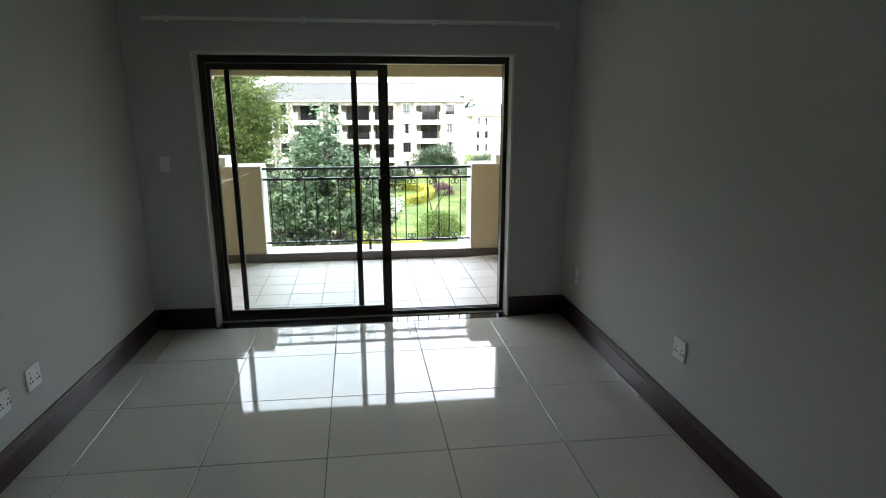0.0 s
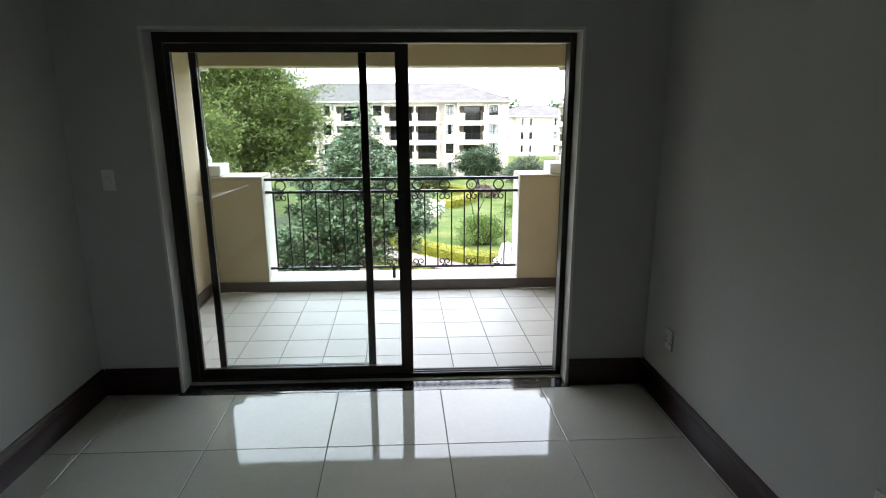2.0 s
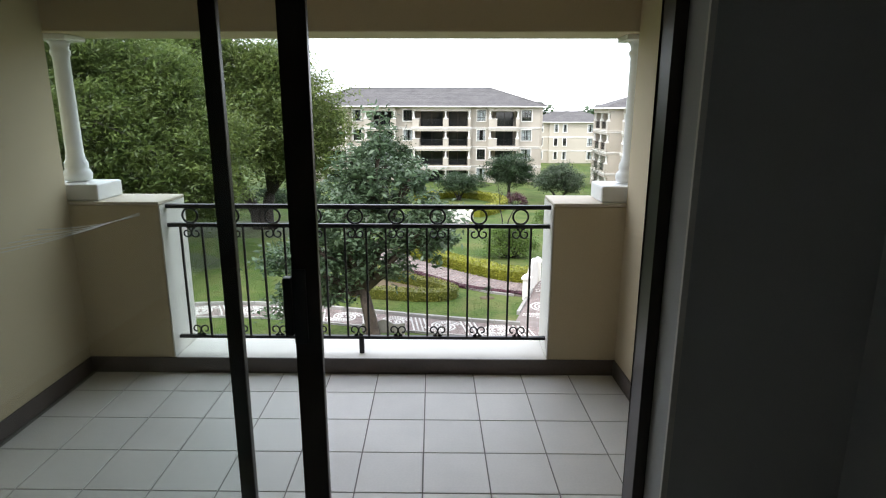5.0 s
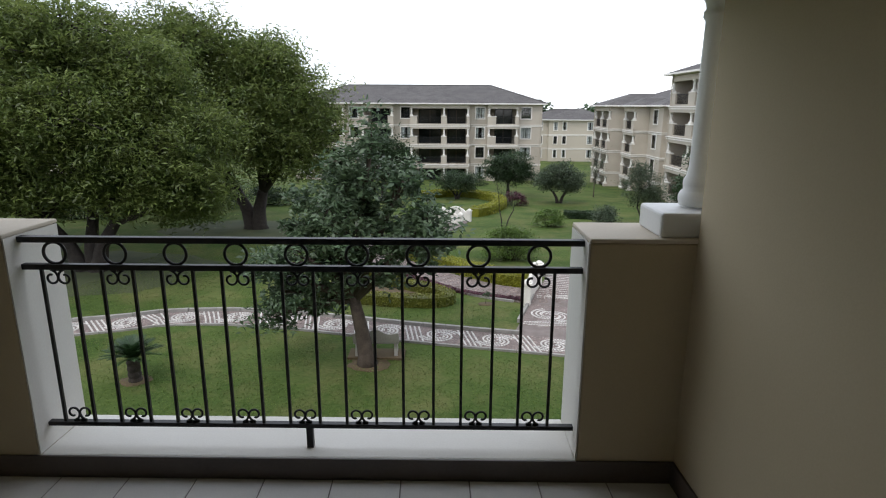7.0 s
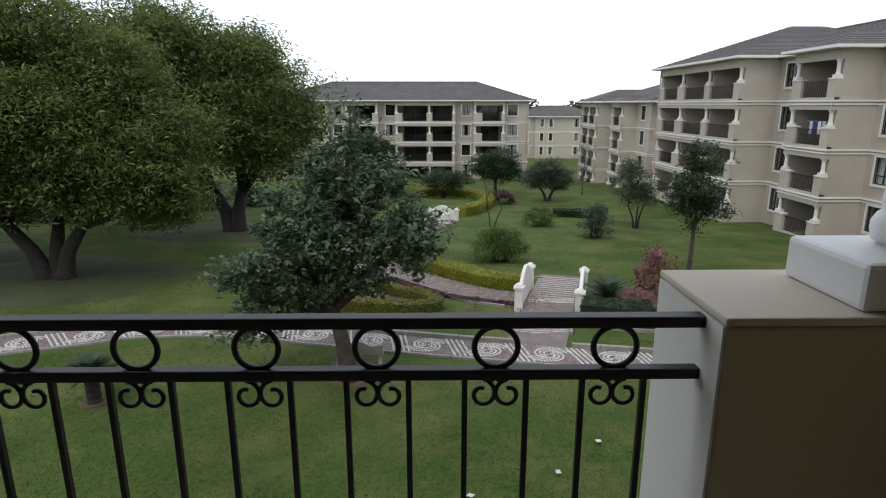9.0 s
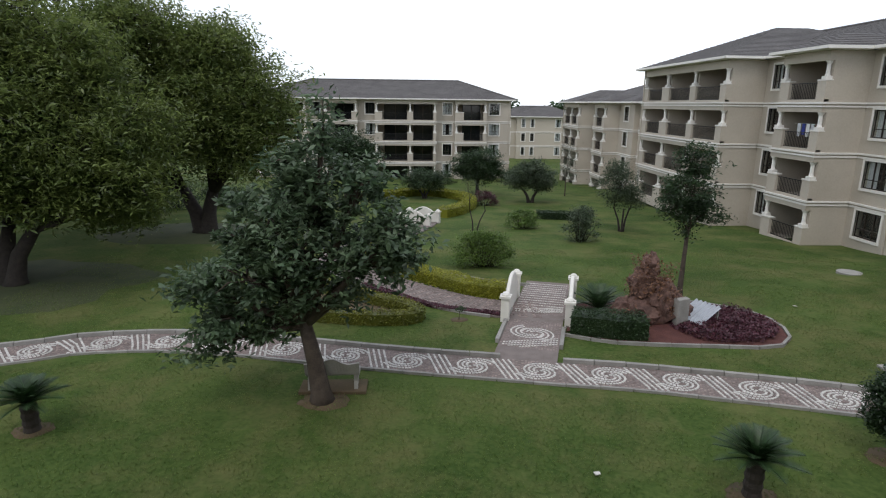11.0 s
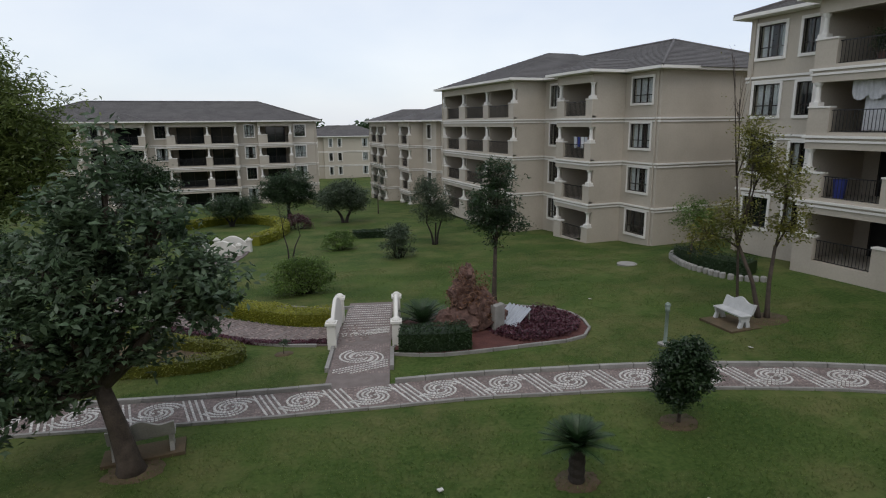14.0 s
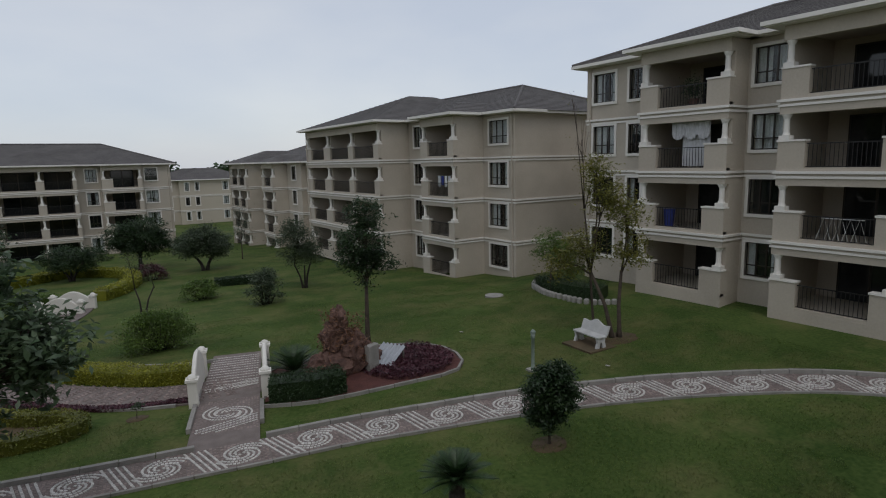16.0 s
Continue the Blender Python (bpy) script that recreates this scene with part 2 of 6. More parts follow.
class Bag:
    """Gathers vertices and faces of one mesh."""

    def __init__(self):
        self.v, self.f = [], []

    def box(self, x0, x1, y0, y1, z0, z1):
        n = len(self.v)
        self.v += [(x0, y0, z0), (x1, y0, z0), (x1, y1, z0), (x0, y1, z0), (x0, y0, z1), (x1, y0, z1), (x1, y1, z1), (x0, y1, z1)]
        self.f += [tuple(n + i for i in q) for q in ((3, 2, 1, 0), (4, 5, 6, 7), (0, 1, 5, 4), (1, 2, 6, 5), (2, 3, 7, 6), (3, 0, 4, 7))]
        return self

    def tube(self, pts, radii, sides=8, caps=True):
        pts = [Vector(p) for p in pts]
        n = len(self.v)
        side = None
        for i, p in enumerate(pts):
            d = (pts[min(i + 1, len(pts) - 1)] - pts[max(i - 1, 0)]).normalized()
            if side is None:
                side = d.orthogonal().normalized()
            side = (side - d * side.dot(d)).normalized()
            up = d.cross(side)
            r = radii[i] if hasattr(radii, "__len__") else radii
            self.v += [tuple(p + (side * math.cos(6.28318 * k / sides) + up * math.sin(6.28318 * k / sides)) * r) for k in range(sides)]
        for i in range(len(pts) - 1):
            a, b = n + i * sides, n + (i + 1) * sides
            self.f += [(a + k, a + (k + 1) % sides, b + (k + 1) % sides, b + k) for k in range(sides)]
        if caps:
            self.f.append(tuple(n + k for k in reversed(range(sides))))
            self.f.append(tuple(len(self.v) - sides + k for k in range(sides)))
        return self

    def turned(self, x, y, profile, sides=20):
        """A lathe shape: profile of (radius, z)."""
        n = len(self.v)
        for r, z in profile:
            self.v += [(x + r * math.cos(6.28318 * k / sides), y + r * math.sin(6.28318 * k / sides), z) for k in range(sides)]
        for i in range(len(profile) - 1):
            a, b = n + i * sides, n + (i + 1) * sides
            self.f += [(a + k, a + (k + 1) % sides, b + (k + 1) % sides, b + k) for k in range(sides)]
        self.f.append(tuple(n + k for k in reversed(range(sides))))
        self.f.append(tuple(len(self.v) - sides + k for k in range(sides)))
        return self

    def quad(self, a, b, c, d):
        n = len(self.v)
        self.v += [tuple(a), tuple(b), tuple(c), tuple(d)]
        self.f.append((n, n + 1, n + 2, n + 3))
        return self

    def prism(self, outline, z0, z1):
        """An upright prism over an xy outline (anticlockwise)."""
        n, k = len(self.v), len(outline)
        self.v += [(x, y, z0) for x, y in outline] + [(x, y, z1) for x, y in outline]
        self.f += [(n + i, n + (i + 1) % k, n + k + (i + 1) % k, n + k + i) for i in range(k)]
        self.f += [tuple(n + k + i for i in range(k)), tuple(n + i for i in reversed(range(k)))]
        return self

    def mesh(self, name, material, smooth=False):
        me = bpy.data.meshes.new(name)
        me.from_pydata(self.v, [], self.f)
        me.materials.append(material)
        if smooth:
            me.polygons.foreach_set("use_smooth", [True] * len(me.polygons))
        me.update()
        return me


def bevelled(me, width, segments=2):
    bm = bmesh.new()
    bm.from_mesh(me)
    bmesh.ops.remove_doubles(bm, verts=bm.verts, dist=1e-5)
    edges = [e for e in bm.edges if len(e.link_faces) == 2 and e.calc_face_angle(0) > 0.5]
    bmesh.ops.bevel(bm, geom=edges, offset=width, segments=segments, affect="EDGES", profile=0.5)
    bm.to_mesh(me)
    bm.free()
    return me


def part(name, bag, material, parent=None, label="", bevel=0.0, smooth=False):
    me = bag.mesh(name, material, smooth)
    if bevel:
        bevelled(me, bevel)
    ob = new(name, me)
    ob.parent = parent
    if label:
        ob["label"] = label
    return ob


def thing(name, label, category, group="", m=None):
    ob = new(name)
    ob.empty_display_size = 0.1
    if m is not None:
        ob.matrix_world = m
    return tagged(ob, label, category, group)


def structure(name, bag, material, label, category, bevel=0.0):
    return tagged(part(name, bag, material, None, "", bevel), label, category, "", "structure")


def smooth_line(points, step=0.4):
    """A Catmull-Rom line through xy points, resampled at even steps."""
    p = [Vector((*q, 0)) for q in points]
    p = [2 * p[0] - p[1]] + p + [2 * p[-1] - p[-2]]
    out = []
    for i in range(1, len(p) - 2):
        n = max(2, int((p[i + 1] - p[i]).length / 0.1))
        for k in range(n):
            t = k / n
            out.append(0.5 * (2 * p[i] + (p[i + 1] - p[i - 1]) * t + (2 * p[i - 1] - 5 * p[i] + 4 * p[i + 1] - p[i + 2]) * t * t
                              + (3 * p[i] - p[i - 1] - 3 * p[i + 1] + p[i + 2]) * t ** 3))
    out.append(p[-2])
    line, run = [out[0]], 0.0
    for a, b in zip(out, out[1:]):
        run += (b - a).length
        if run >= step:
            line.append(b)
            run = 0.0
    return line


def sides_of(line, left, right):
    """Points left and right of a line, by signed offsets to its left."""
    res = []
    for i, p in enumerate(line):
        d = (line[min(i + 1, len(line) - 1)] - line[max(i - 1, 0)]).normalized()
        n = Vector((-d.y, d.x, 0))
        res.append((p + n * left, p + n * right))
    return res


def soft(a, b, v):
    k = min(1.0, max(0.0, (v - a) / (b - a)))
    return k * k * (3 - 2 * k)


def ground_z(x, y):
    yy = min(y, 95.0)
    drop = 3 * math.log1p(math.exp(max(-30, min(30, (yy - 26) / 3))))
    return -5.75 - 0.05 * drop + 0.04 * min(20, max(0, x - 8)) * (1 - soft(26, 38, y))


# ---------------------------------------------------------------- the room
X0, X1, YD, YB, ZC = -1.765, 1.57, 4.45, -3.6, 2.52
OX0, OX1, OZ = -1.285, 1.075, 2.105
structure("wall_left", Bag().box(X0 - 0.2, X0, YB - 0.2, 4.70, 0, ZC), M_WALL, "plain grey painted wall", "wall")
# the opening and window behind the camera are added to brighten the room
b = Bag().box(X1, X1 + 0.2, -1.2, 4.70, 0, ZC).box(X1, X1 + 0.2, YB - 0.2, -2.3, 0, ZC).box(X1, X1 + 0.2, -2.3, -1.2, 0, 1.0).box(X1, X1 + 0.2, -2.3, -1.2, 2.1, ZC)
structure("wall_right", b, M_WALL, "plain grey painted wall with scuffs", "wall")
w2 = tagged(new("window_1"), "unseen window added in the side wall to light the room", "window", "", "structure")
part("window_frame", Bag().box(X1 + 0.06, X1 + 0.12, -2.3, -2.25, 1.0, 2.1).box(X1 + 0.06, X1 + 0.12, -1.25, -1.2, 1.0, 2.1).box(X1 + 0.06, X1 + 0.12, -2.25, -1.25, 1.0, 1.05).box(X1 + 0.06, X1 + 0.12, -2.25, -1.25, 2.05, 2.1), M_BRONZE, w2)
wp = part("pane", Bag().box(X1 + 0.087, X1 + 0.093, -2.25, -1.25, 1.05, 2.05), M_GLASS, w2)
wp.visible_shadow = False
structure("wall_back", Bag().box(X0 - 0.7, X1 + 0.4, YB - 0.2, YB, 0, ZC), M_WALL, "plain grey painted wall", "wall")
b = Bag().box(X0, OX0, YD, 4.70, 0, ZC).box(OX1, X1, YD, 4.70, 0, ZC).box(OX0, OX1, YD, 4.70, OZ, ZC)
structure("wall_door", b, M_WALL, "grey painted wall around a sliding door", "wall")
structure("ceiling", Bag().box(X0 - 0.6, X1 + 0.2, YB - 0.2, 4.70, ZC, ZC + 0.2), M_CEIL, "white painted ceiling", "ceiling")
# narrow pale strip: the highlight along the reveal's corners, put in as colour
b = Bag()
for a in (OX0 - 0.016, OX1):
    b.box(a, a + 0.016, YD - 0.012, YD - 0.0005, 0, OZ + 0.016)
b.box(OX0, OX1, YD - 0.012, YD - 0.0005, OZ, OZ + 0.016)
structure("trim", b, M_CREAM, "pale strip painted as the highlight on the door reveal's edge", "trim")


def baseboard(x0, x1, y0, y1, axis, sign):
    """A board with a rounded top; axis is the way it runs, sign the way it faces."""
    bag = Bag()
    prof = [(0, 0), (0.022, 0), (0.022, 0.125), (0.016, 0.14), (0.016, 0.148), (0.009, 0.165), (0, 0.165)]
    for a in (0, 1):
        for d, z in prof:
            if axis == "y":
                bag.v.append((x0 + sign * d, (y0, y1)[a], z))
            else:
                bag.v.append(((x0, x1)[a], y0 + sign * d, z))
    k = len(prof)
    bag.f = [(i, (i + 1) % k, k + (i + 1) % k, k + i) for i in range(k)] + [tuple(range(k)), tuple(range(2 * k - 1, k - 1, -1))]
    return structure("baseboard", bag, M_WOOD, "glossy dark mahogany skirting board along the wall", "baseboard")


baseboard(X0, X0, YB, YD, "y", 1)
baseboard(X1, X1, YB, YD, "y", -1)
baseboard(X0 + 0.022, OX0 - 0.018, YD, YD, "x", -1)
baseboard(OX1 + 0.018, X1 - 0.022, YD, YD, "x", -1)
baseboard(X0 + 0.022, X1 - 0.022, YB, YB, "x", 1)

# sill strips inside the door
structure("threshold_granite", Bag().box(OX0 - 0.02, OX1 + 0.02, 4.40, YD, -0.05, 0.002).box(OX0, OX1, YD, 4.528, -0.05, 0.002), M_GRANITE, "polished black granite strip before the sliding door", "threshold")
structure("threshold", Bag().box(OX0, OX1, 4.53, 4.70, -0.05, 0.006), M_SILL, "pale tiled sill under the sliding door", "threshold")


def sliding_door():
    root = tagged(new("door_1"), "open sliding glass door in dark bronze aluminium frame", "sliding door", "", "structure")
    y0, y1 = 4.562, 4.655
    fr = Bag().box(OX0, OX0 + 0.05, y0, y1, 0.006, OZ).box(OX1 - 0.035, OX1, y0, y1, 0.006, OZ)
    fr.box(OX0 + 0.05, OX1 - 0.035, y0, y1, OZ - 0.055, OZ)
    part("door_frame", fr, M_BRONZE, root, "dark bronze outer frame", 0.003)
    tr = Bag().box(OX0 + 0.05, OX1 - 0.035, y0, y1, 0.006, 0.02)
    for yy in (4.577, 4.607, 4.637):
        tr.box(OX0 + 0.05, OX1 - 0.035, yy - 0.003, yy + 0.003, 0.02, 0.032)
    part("track", tr, M_BRONZE, root, "ribbed bottom track")
    for (a, c, yy, w1, w2, hd) in ((OX0 + 0.05, 0.12, 4.592, 0.03, 0.075, True), (-1.115, -0.12, 4.624, 0.04, 0.045, False)):
        sash = Bag().box(a, a + w1, yy - 0.013, yy + 0.013, 0.033, OZ - 0.06).box(c - w2, c, yy - 0.013, yy + 0.013, 0.033, OZ - 0.06)
        sash.box(a + w1, c - w2, yy - 0.013, yy + 0.013, 0.033, 0.085).box(a + w1, c - w2, yy - 0.013, yy + 0.013, OZ - 0.105, OZ - 0.06)
        s = part("sash", sash, M_BRONZE, root, "dark bronze sliding panel frame", 0.003)
        g = part("pane", Bag().box(a + w1, c - w2, yy - 0.003, yy + 0.003, 0.085, OZ - 0.105), M_GLASS, s, "clear glass")
        g.visible_shadow = False
        if hd:
            h = Bag().box(c - w2 + 0.002, c - 0.035, yy - 0.03, yy - 0.013, 0.97, 1.19).box(c - w2 - 0.02, c - w2 + 0.004, yy - 0.045, yy - 0.013, 1.0, 1.17)
            part("door_handle", h, M_BLACK, s, "black pull handle", 0.004)


sliding_door()

# curtain track above the door
ct = thing("curtain_track", "white plain curtain track above the sliding door", "curtain track")
part("rail", Bag().box(-1.60, 1.43, 4.405, 4.435, 2.325, 2.35), M_WHITE, ct, "", 0.004)
for i in range(4):
    x = -1.45 + i * 0.95
    part("bracket", Bag().box(x, x + 0.03, 4.435, 4.45, 2.315, 2.36), M_WHITE, ct)


def socket(m, label, wide=0.12, tall=0.12):
    """A wall plate; local y points out of the wall."""
    s = thing("wall_socket", label, "socket", "wall sockets", m)
    part("plate", Bag().box(-wide / 2, wide / 2, 0, 0.011, -tall / 2, tall / 2), M_PLASTIC, s, "", 0.004)
    for dx in (-0.03, 0.03):
        for px, pz in ((0, 0.018), (-0.011, -0.006), (0.011, -0.006)):
            part("pin_hole", Bag().box(dx + px - 0.004, dx + px + 0.004, 0.011, 0.0125, pz - 0.005 - 0.012, pz + 0.005 - 0.012), M_BLACK, s)
        part("rocker", Bag().box(dx - 0.008, dx + 0.008, 0.011, 0.016, 0.028, 0.046), M_PLASTIC, s, "", 0.002)
    return s


socket(pose(X1, 2.62, 0.46, 0, 0, 90), "white plastic double wall socket above the skirting")
socket(pose(X1, 4.13, 0.42, 0, 0, 90), "white plastic wall socket near the corner", 0.08)
socket(pose(X0, 2.83, 0.39, 0, 0, -90), "white plastic double wall socket above the skirting")
socket(pose(X0, 2.58, 0.38, 0, 0, -90), "white plastic wall socket beside another socket", 0.09)
sw = thing("light_switch", "white plastic light switch beside the sliding door", "switch", "", pose(-1.56, YD, 1.31, 0, 0, 180))
part("plate", Bag().box(-0.036, 0.036, 0, 0.01, -0.06, 0.06), M_PLASTIC, sw, "", 0.004)
part("rocker", Bag().box(-0.014, 0.014, 0.01, 0.015, -0.02, 0.02), M_PLASTIC, sw, "", 0.002)

# ---------------------------------------------------------------- the balcony
BX0, BX1, PY0, PY1, PZ = -1.78, 1.52, 6.41, 6.74, 1.085
RX0, RX1, BZC = -1.245, 1.10, 2.40
b = Bag().box(BX0 - 0.25, BX0, 4.70, PY0, -0.35, 2.7)
structure("wall_balcony_left", b, M_BEIGE, "cream beige plastered balcony side wall", "wall")
structure("wall_balcony_right", Bag().box(BX1, BX1 + 0.25, 4.70, PY0, -0.35, 2.7), M_BEIGE, "cream beige plastered balcony side wall", "wall")
structure("wall_balcony_front", Bag().box(BX0, OX0, 4.702, 4.715, 0, BZC).box(OX1, BX1, 4.702, 4.715, 0, BZC).box(OX0, OX1, 4.702, 4.715, OZ, BZC), M_BEIGE, "cream beige plaster around the sliding door outside", "wall")
structure("ceiling_balcony", Bag().box(BX0, BX1, 4.702, PY0, BZC, 2.7), M_BEIGE, "plastered balcony ceiling", "ceiling")
structure("beam", Bag().box(BX0 - 0.3, BX1 + 0.3, PY0, PY1, 2.035, 2.7), M_BEIGE, "plastered beam over the balcony opening", "beam", 0.008)
for nm, a, c in (("parapet_left", BX0 - 0.3, RX0), ("parapet_right", RX1, BX1 + 0.3)):
    structure(nm, Bag().box(a, c, PY0, PY1, 0, PZ - 0.02), M_BEIGE, "cream plastered balcony parapet pier", "parapet", 0.008)
    structure(nm + "_cap", Bag().box(a + (0.0 if a < 0 else -0.004), c + (0.004 if a < 0 else 0.0), PY0 - 0.004, PY1 + 0.01, PZ - 0.018, PZ), M_CAP, "pale plastered top of the parapet pier", "parapet", 0.005)
# thin white facings paint the daylight on the piers' inner sides
structure("parapet_reveal", Bag().box(RX0, RX0 + 0.006, PY0 + 0.002, PY1, 0.1, PZ - 0.02).box(RX1 - 0.006, RX1, PY0 + 0.002, PY1, 0.1, PZ - 0.02), M_CREAM, "reveals of the parapet opening, whitened for the daylight on them", "parapet")
structure("balcony_kerb", Bag().box(RX0, RX1, PY0, PY1 + 0.02, -0.3, 0.098), M_CREAM, "pale plastered kerb under the balustrade", "kerb", 0.01)
sk = Bag().box(BX0 + 0.012, BX1 - 0.012, PY0 - 0.012, PY0 - 0.001, 0, 0.1)
structure("skirting_front", sk, M_SKIRT, "dark brown tiled skirting under the parapet", "skirting", 0.002)
structure("skirting_left", Bag().box(BX0, BX0 + 0.012, 4.715, PY0 - 0.001, 0, 0.1), M_SKIRT, "dark brown tiled skirting", "skirting", 0.002)
structure("skirting_right", Bag().box(BX1 - 0.012, BX1, 4.715, PY0 - 0.001, 0, 0.1), M_SKIRT, "dark brown tiled skirting", "skirting", 0.002)


def column(x, y):
    c = thing("balcony_column", "round white plastered column on a square plinth", "column", "balcony columns", pose(x, y, PZ))
    hgt = 2.035 - PZ
    part("plinth", Bag().box(-0.2, 0.2, -0.15, 0.12, 0, 0.1), M_WHITE, c, "", 0.012)
    prof = [(0.72 * r, z) for r, z in [(0.105, 0.11), (0.112, 0.13), (0.112, 0.15), (0.10, 0.168), (0.088, 0.175), (0.092, 0.195), (0.09, 0.215), (0.076, 0.235), (0.068, 0.27), (0.062, hgt - 0.12),
            (0.075, hgt - 0.105), (0.075, hgt - 0.085), (0.064, hgt - 0.075), (0.072, hgt - 0.05), (0.09, hgt - 0.03)]]
    part("shaft", Bag().turned(0, 0, prof, 28), M_WHITE, c, "", 0, True)
    part("capital", Bag().box(-0.1, 0.1, -0.1, 0.1, hgt - 0.03, hgt), M_WHITE, c, "", 0.006)


column(1.575, 6.58)
column(-1.805, 6.58)


def scroll(x, z, side, down):
    """One C-shaped iron scroll between two bars."""
    pts = []
    for i in range(22):
        a = i / 21
        ang = math.pi * 0.5 + a * math.pi * 2.1
        r = 0.034 * (1 - 0.62 * a)
        cx, cz = 0.030, -0.036
        pts.append((x + side * (cx - 0.002 + r * math.cos(ang) * 0.92), 6.5, z + down * (cz + r * math.sin(ang))))
    return [(x + side * 0.002, 6.5, z - down * 0.002)] + pts


RING = 0.252


def balustrade():
    r = thing("balustrade", "black wrought iron balustrade with rings and scrolls", "railing")
    part("top_rail", Bag().box(RX0 - 0.02, RX1 + 0.02, 6.482, 6.518, 1.035, 1.06), M_IRON, r, "", 0.003)
    part("middle_rail", Bag().box(RX0, RX1, 6.485, 6.515, 0.918, 0.942), M_IRON, r, "", 0.003)
    part("bottom_rail", Bag().box(RX0, RX1, 6.485, 6.515, 0.195, 0.215), M_IRON, r, "", 0.003)
    part("foot", Bag().box(-0.09, -0.06, 6.487, 6.513, 0.09, 0.195), M_IRON, r, "", 0.003)
    for k in range(9):
        x = 0.915 - RING * k
        ring = [(x + 0.046 * math.cos(6.28318 * i / 28), 6.5, 0.9885 + 0.046 * math.sin(6.28318 * i / 28)) for i in range(29)]
        part("ring", Bag().tube(ring, 0.0065, 8, False), M_IRON, r, "", 0, True)
        for dx in (-0.066, 0.066):
            part("baluster", Bag().box(x + dx - 0.006, x + dx + 0.006, 6.494, 6.506, 0.215, 0.918), M_IRON, r)
        for sd in (-1, 1):
            part("scroll", Bag().tube(scroll(x, 0.916, sd, 1), 0.0052, 6), M_IRON, r, "", 0, True)
            part("scroll", Bag().tube(scroll(x, 0.217, sd, -1), 0.0052, 6), M_IRON, r, "", 0, True)


balustrade()
socket(pose(BX0, 5.55, 0.90, 0, 0, -90), "weathered socket box on the balcony wall", 0.09, 0.1)
cline = thing("clothes_line", "thin pale clothes lines across the balcony corner", "clothes line")
for i in range(5):
    a, c = Vector((BX0, 5.62 + 0.12 * i, 0.93 + 0.012 * i)), Vector((-1.36, PY0, 1.02 - 0.004 * i))
    part("line", Bag().tube([a + (c - a) * t / 6 + Vector((0, 0, -0.02 * math.sin(math.pi * t / 6))) for t in range(7)], 0.0016, 5), M_WIRE, cline)

# own building round the flat: slabs and outer walls
structure("slab", Bag().box(X0 - 0.6, X1 + 0.2, YB - 0.2, 4.70, -0.35, -0.02), M_CEIL, "concrete floor slab", "slab")
structure("slab_balcony", Bag().box(BX0, BX1, 4.70, PY0, -0.35, -0.022), M_CEIL, "concrete balcony slab", "slab")
structure("facade_above", Bag().box(-12, 12, -3.8, 6.74, 2.72, 5.6), M_BEIGE, "upper storey wall of the home building", "facade")
structure("facade_below", Bag().box(-12, 12, -3.8, 4.7, -6.2, -0.36).box(-2.3, -1.3, 4.7, 6.74, -6.2, -0.36).box(1.1, 2.1, 4.7, 6.74, -6.2, -0.36), M_BEIGE, "lower storeys of the home building", "facade")
structure("facade_side", Bag().box(-12, BX0 - 0.26, 4.3, 4.7, -0.35, 2.71).box(BX1 + 0.26, 12, 4.3, 4.7, -0.35, 2.71), M_BEIGE, "plastered outer wall of the home building", "facade")

# ---------------------------------------------------------------- the grounds


def spaced(lo, hi, near_lo, near_hi, fine, coarse):
    out, v = [], lo
    while v < hi:
        out.append(v)
        v += fine if near_lo <= v < near_hi else coarse
    return out + [hi]


gx, gy = spaced(-900, 900, -40, 50, 1.5, 43), spaced(-300, 1500, -5, 100, 1.5, 45)
gb = Bag()
gb.v = [(x, y, ground_z(x, y) + (0.02 * noise.noise((x * 0.2, y * 0.2, 0)) if 8 < y < 90 else 0)) for y in gy for x in gx]
nx = len(gx)
gb.f = [(j * nx + i, j * nx + i + 1, (j + 1) * nx + i + 1, (j + 1) * nx + i) for j in range(len(gy) - 1) for i in range(nx - 1)]
tagged(part("ground", gb, M_LAWN, None, "", 0, True), "mown green lawn with worn and mossy patches", "lawn", "", "structure")


def strip(name, line, left, right, material, label, category, lift=0.06, kind="structure"):
    bag = Bag()
    rows = sides_of(line, left, right)
    for a, c in rows:
        for p in (a, c):
            bag.v.append((p.x, p.y, ground_z(p.x, p.y) + lift))
        for p in (a, c):
            bag.v.append((p.x, p.y, ground_z(p.x, p.y) - 0.15))
    for i in range(len(rows) - 1):
        a, c = 4 * i, 4 * i + 4
        bag.f += [(a + 1, c + 1, c, a), (a, c, c + 2, a + 2), (a + 3, c + 3, c + 1, a + 1)]
    n = 4 * (len(rows) - 1)
    bag.f += [(0, 2, 3, 1), (n + 1, n + 3, n + 2, n)]
    return tagged(part(name, bag, material), label, category, "", kind)


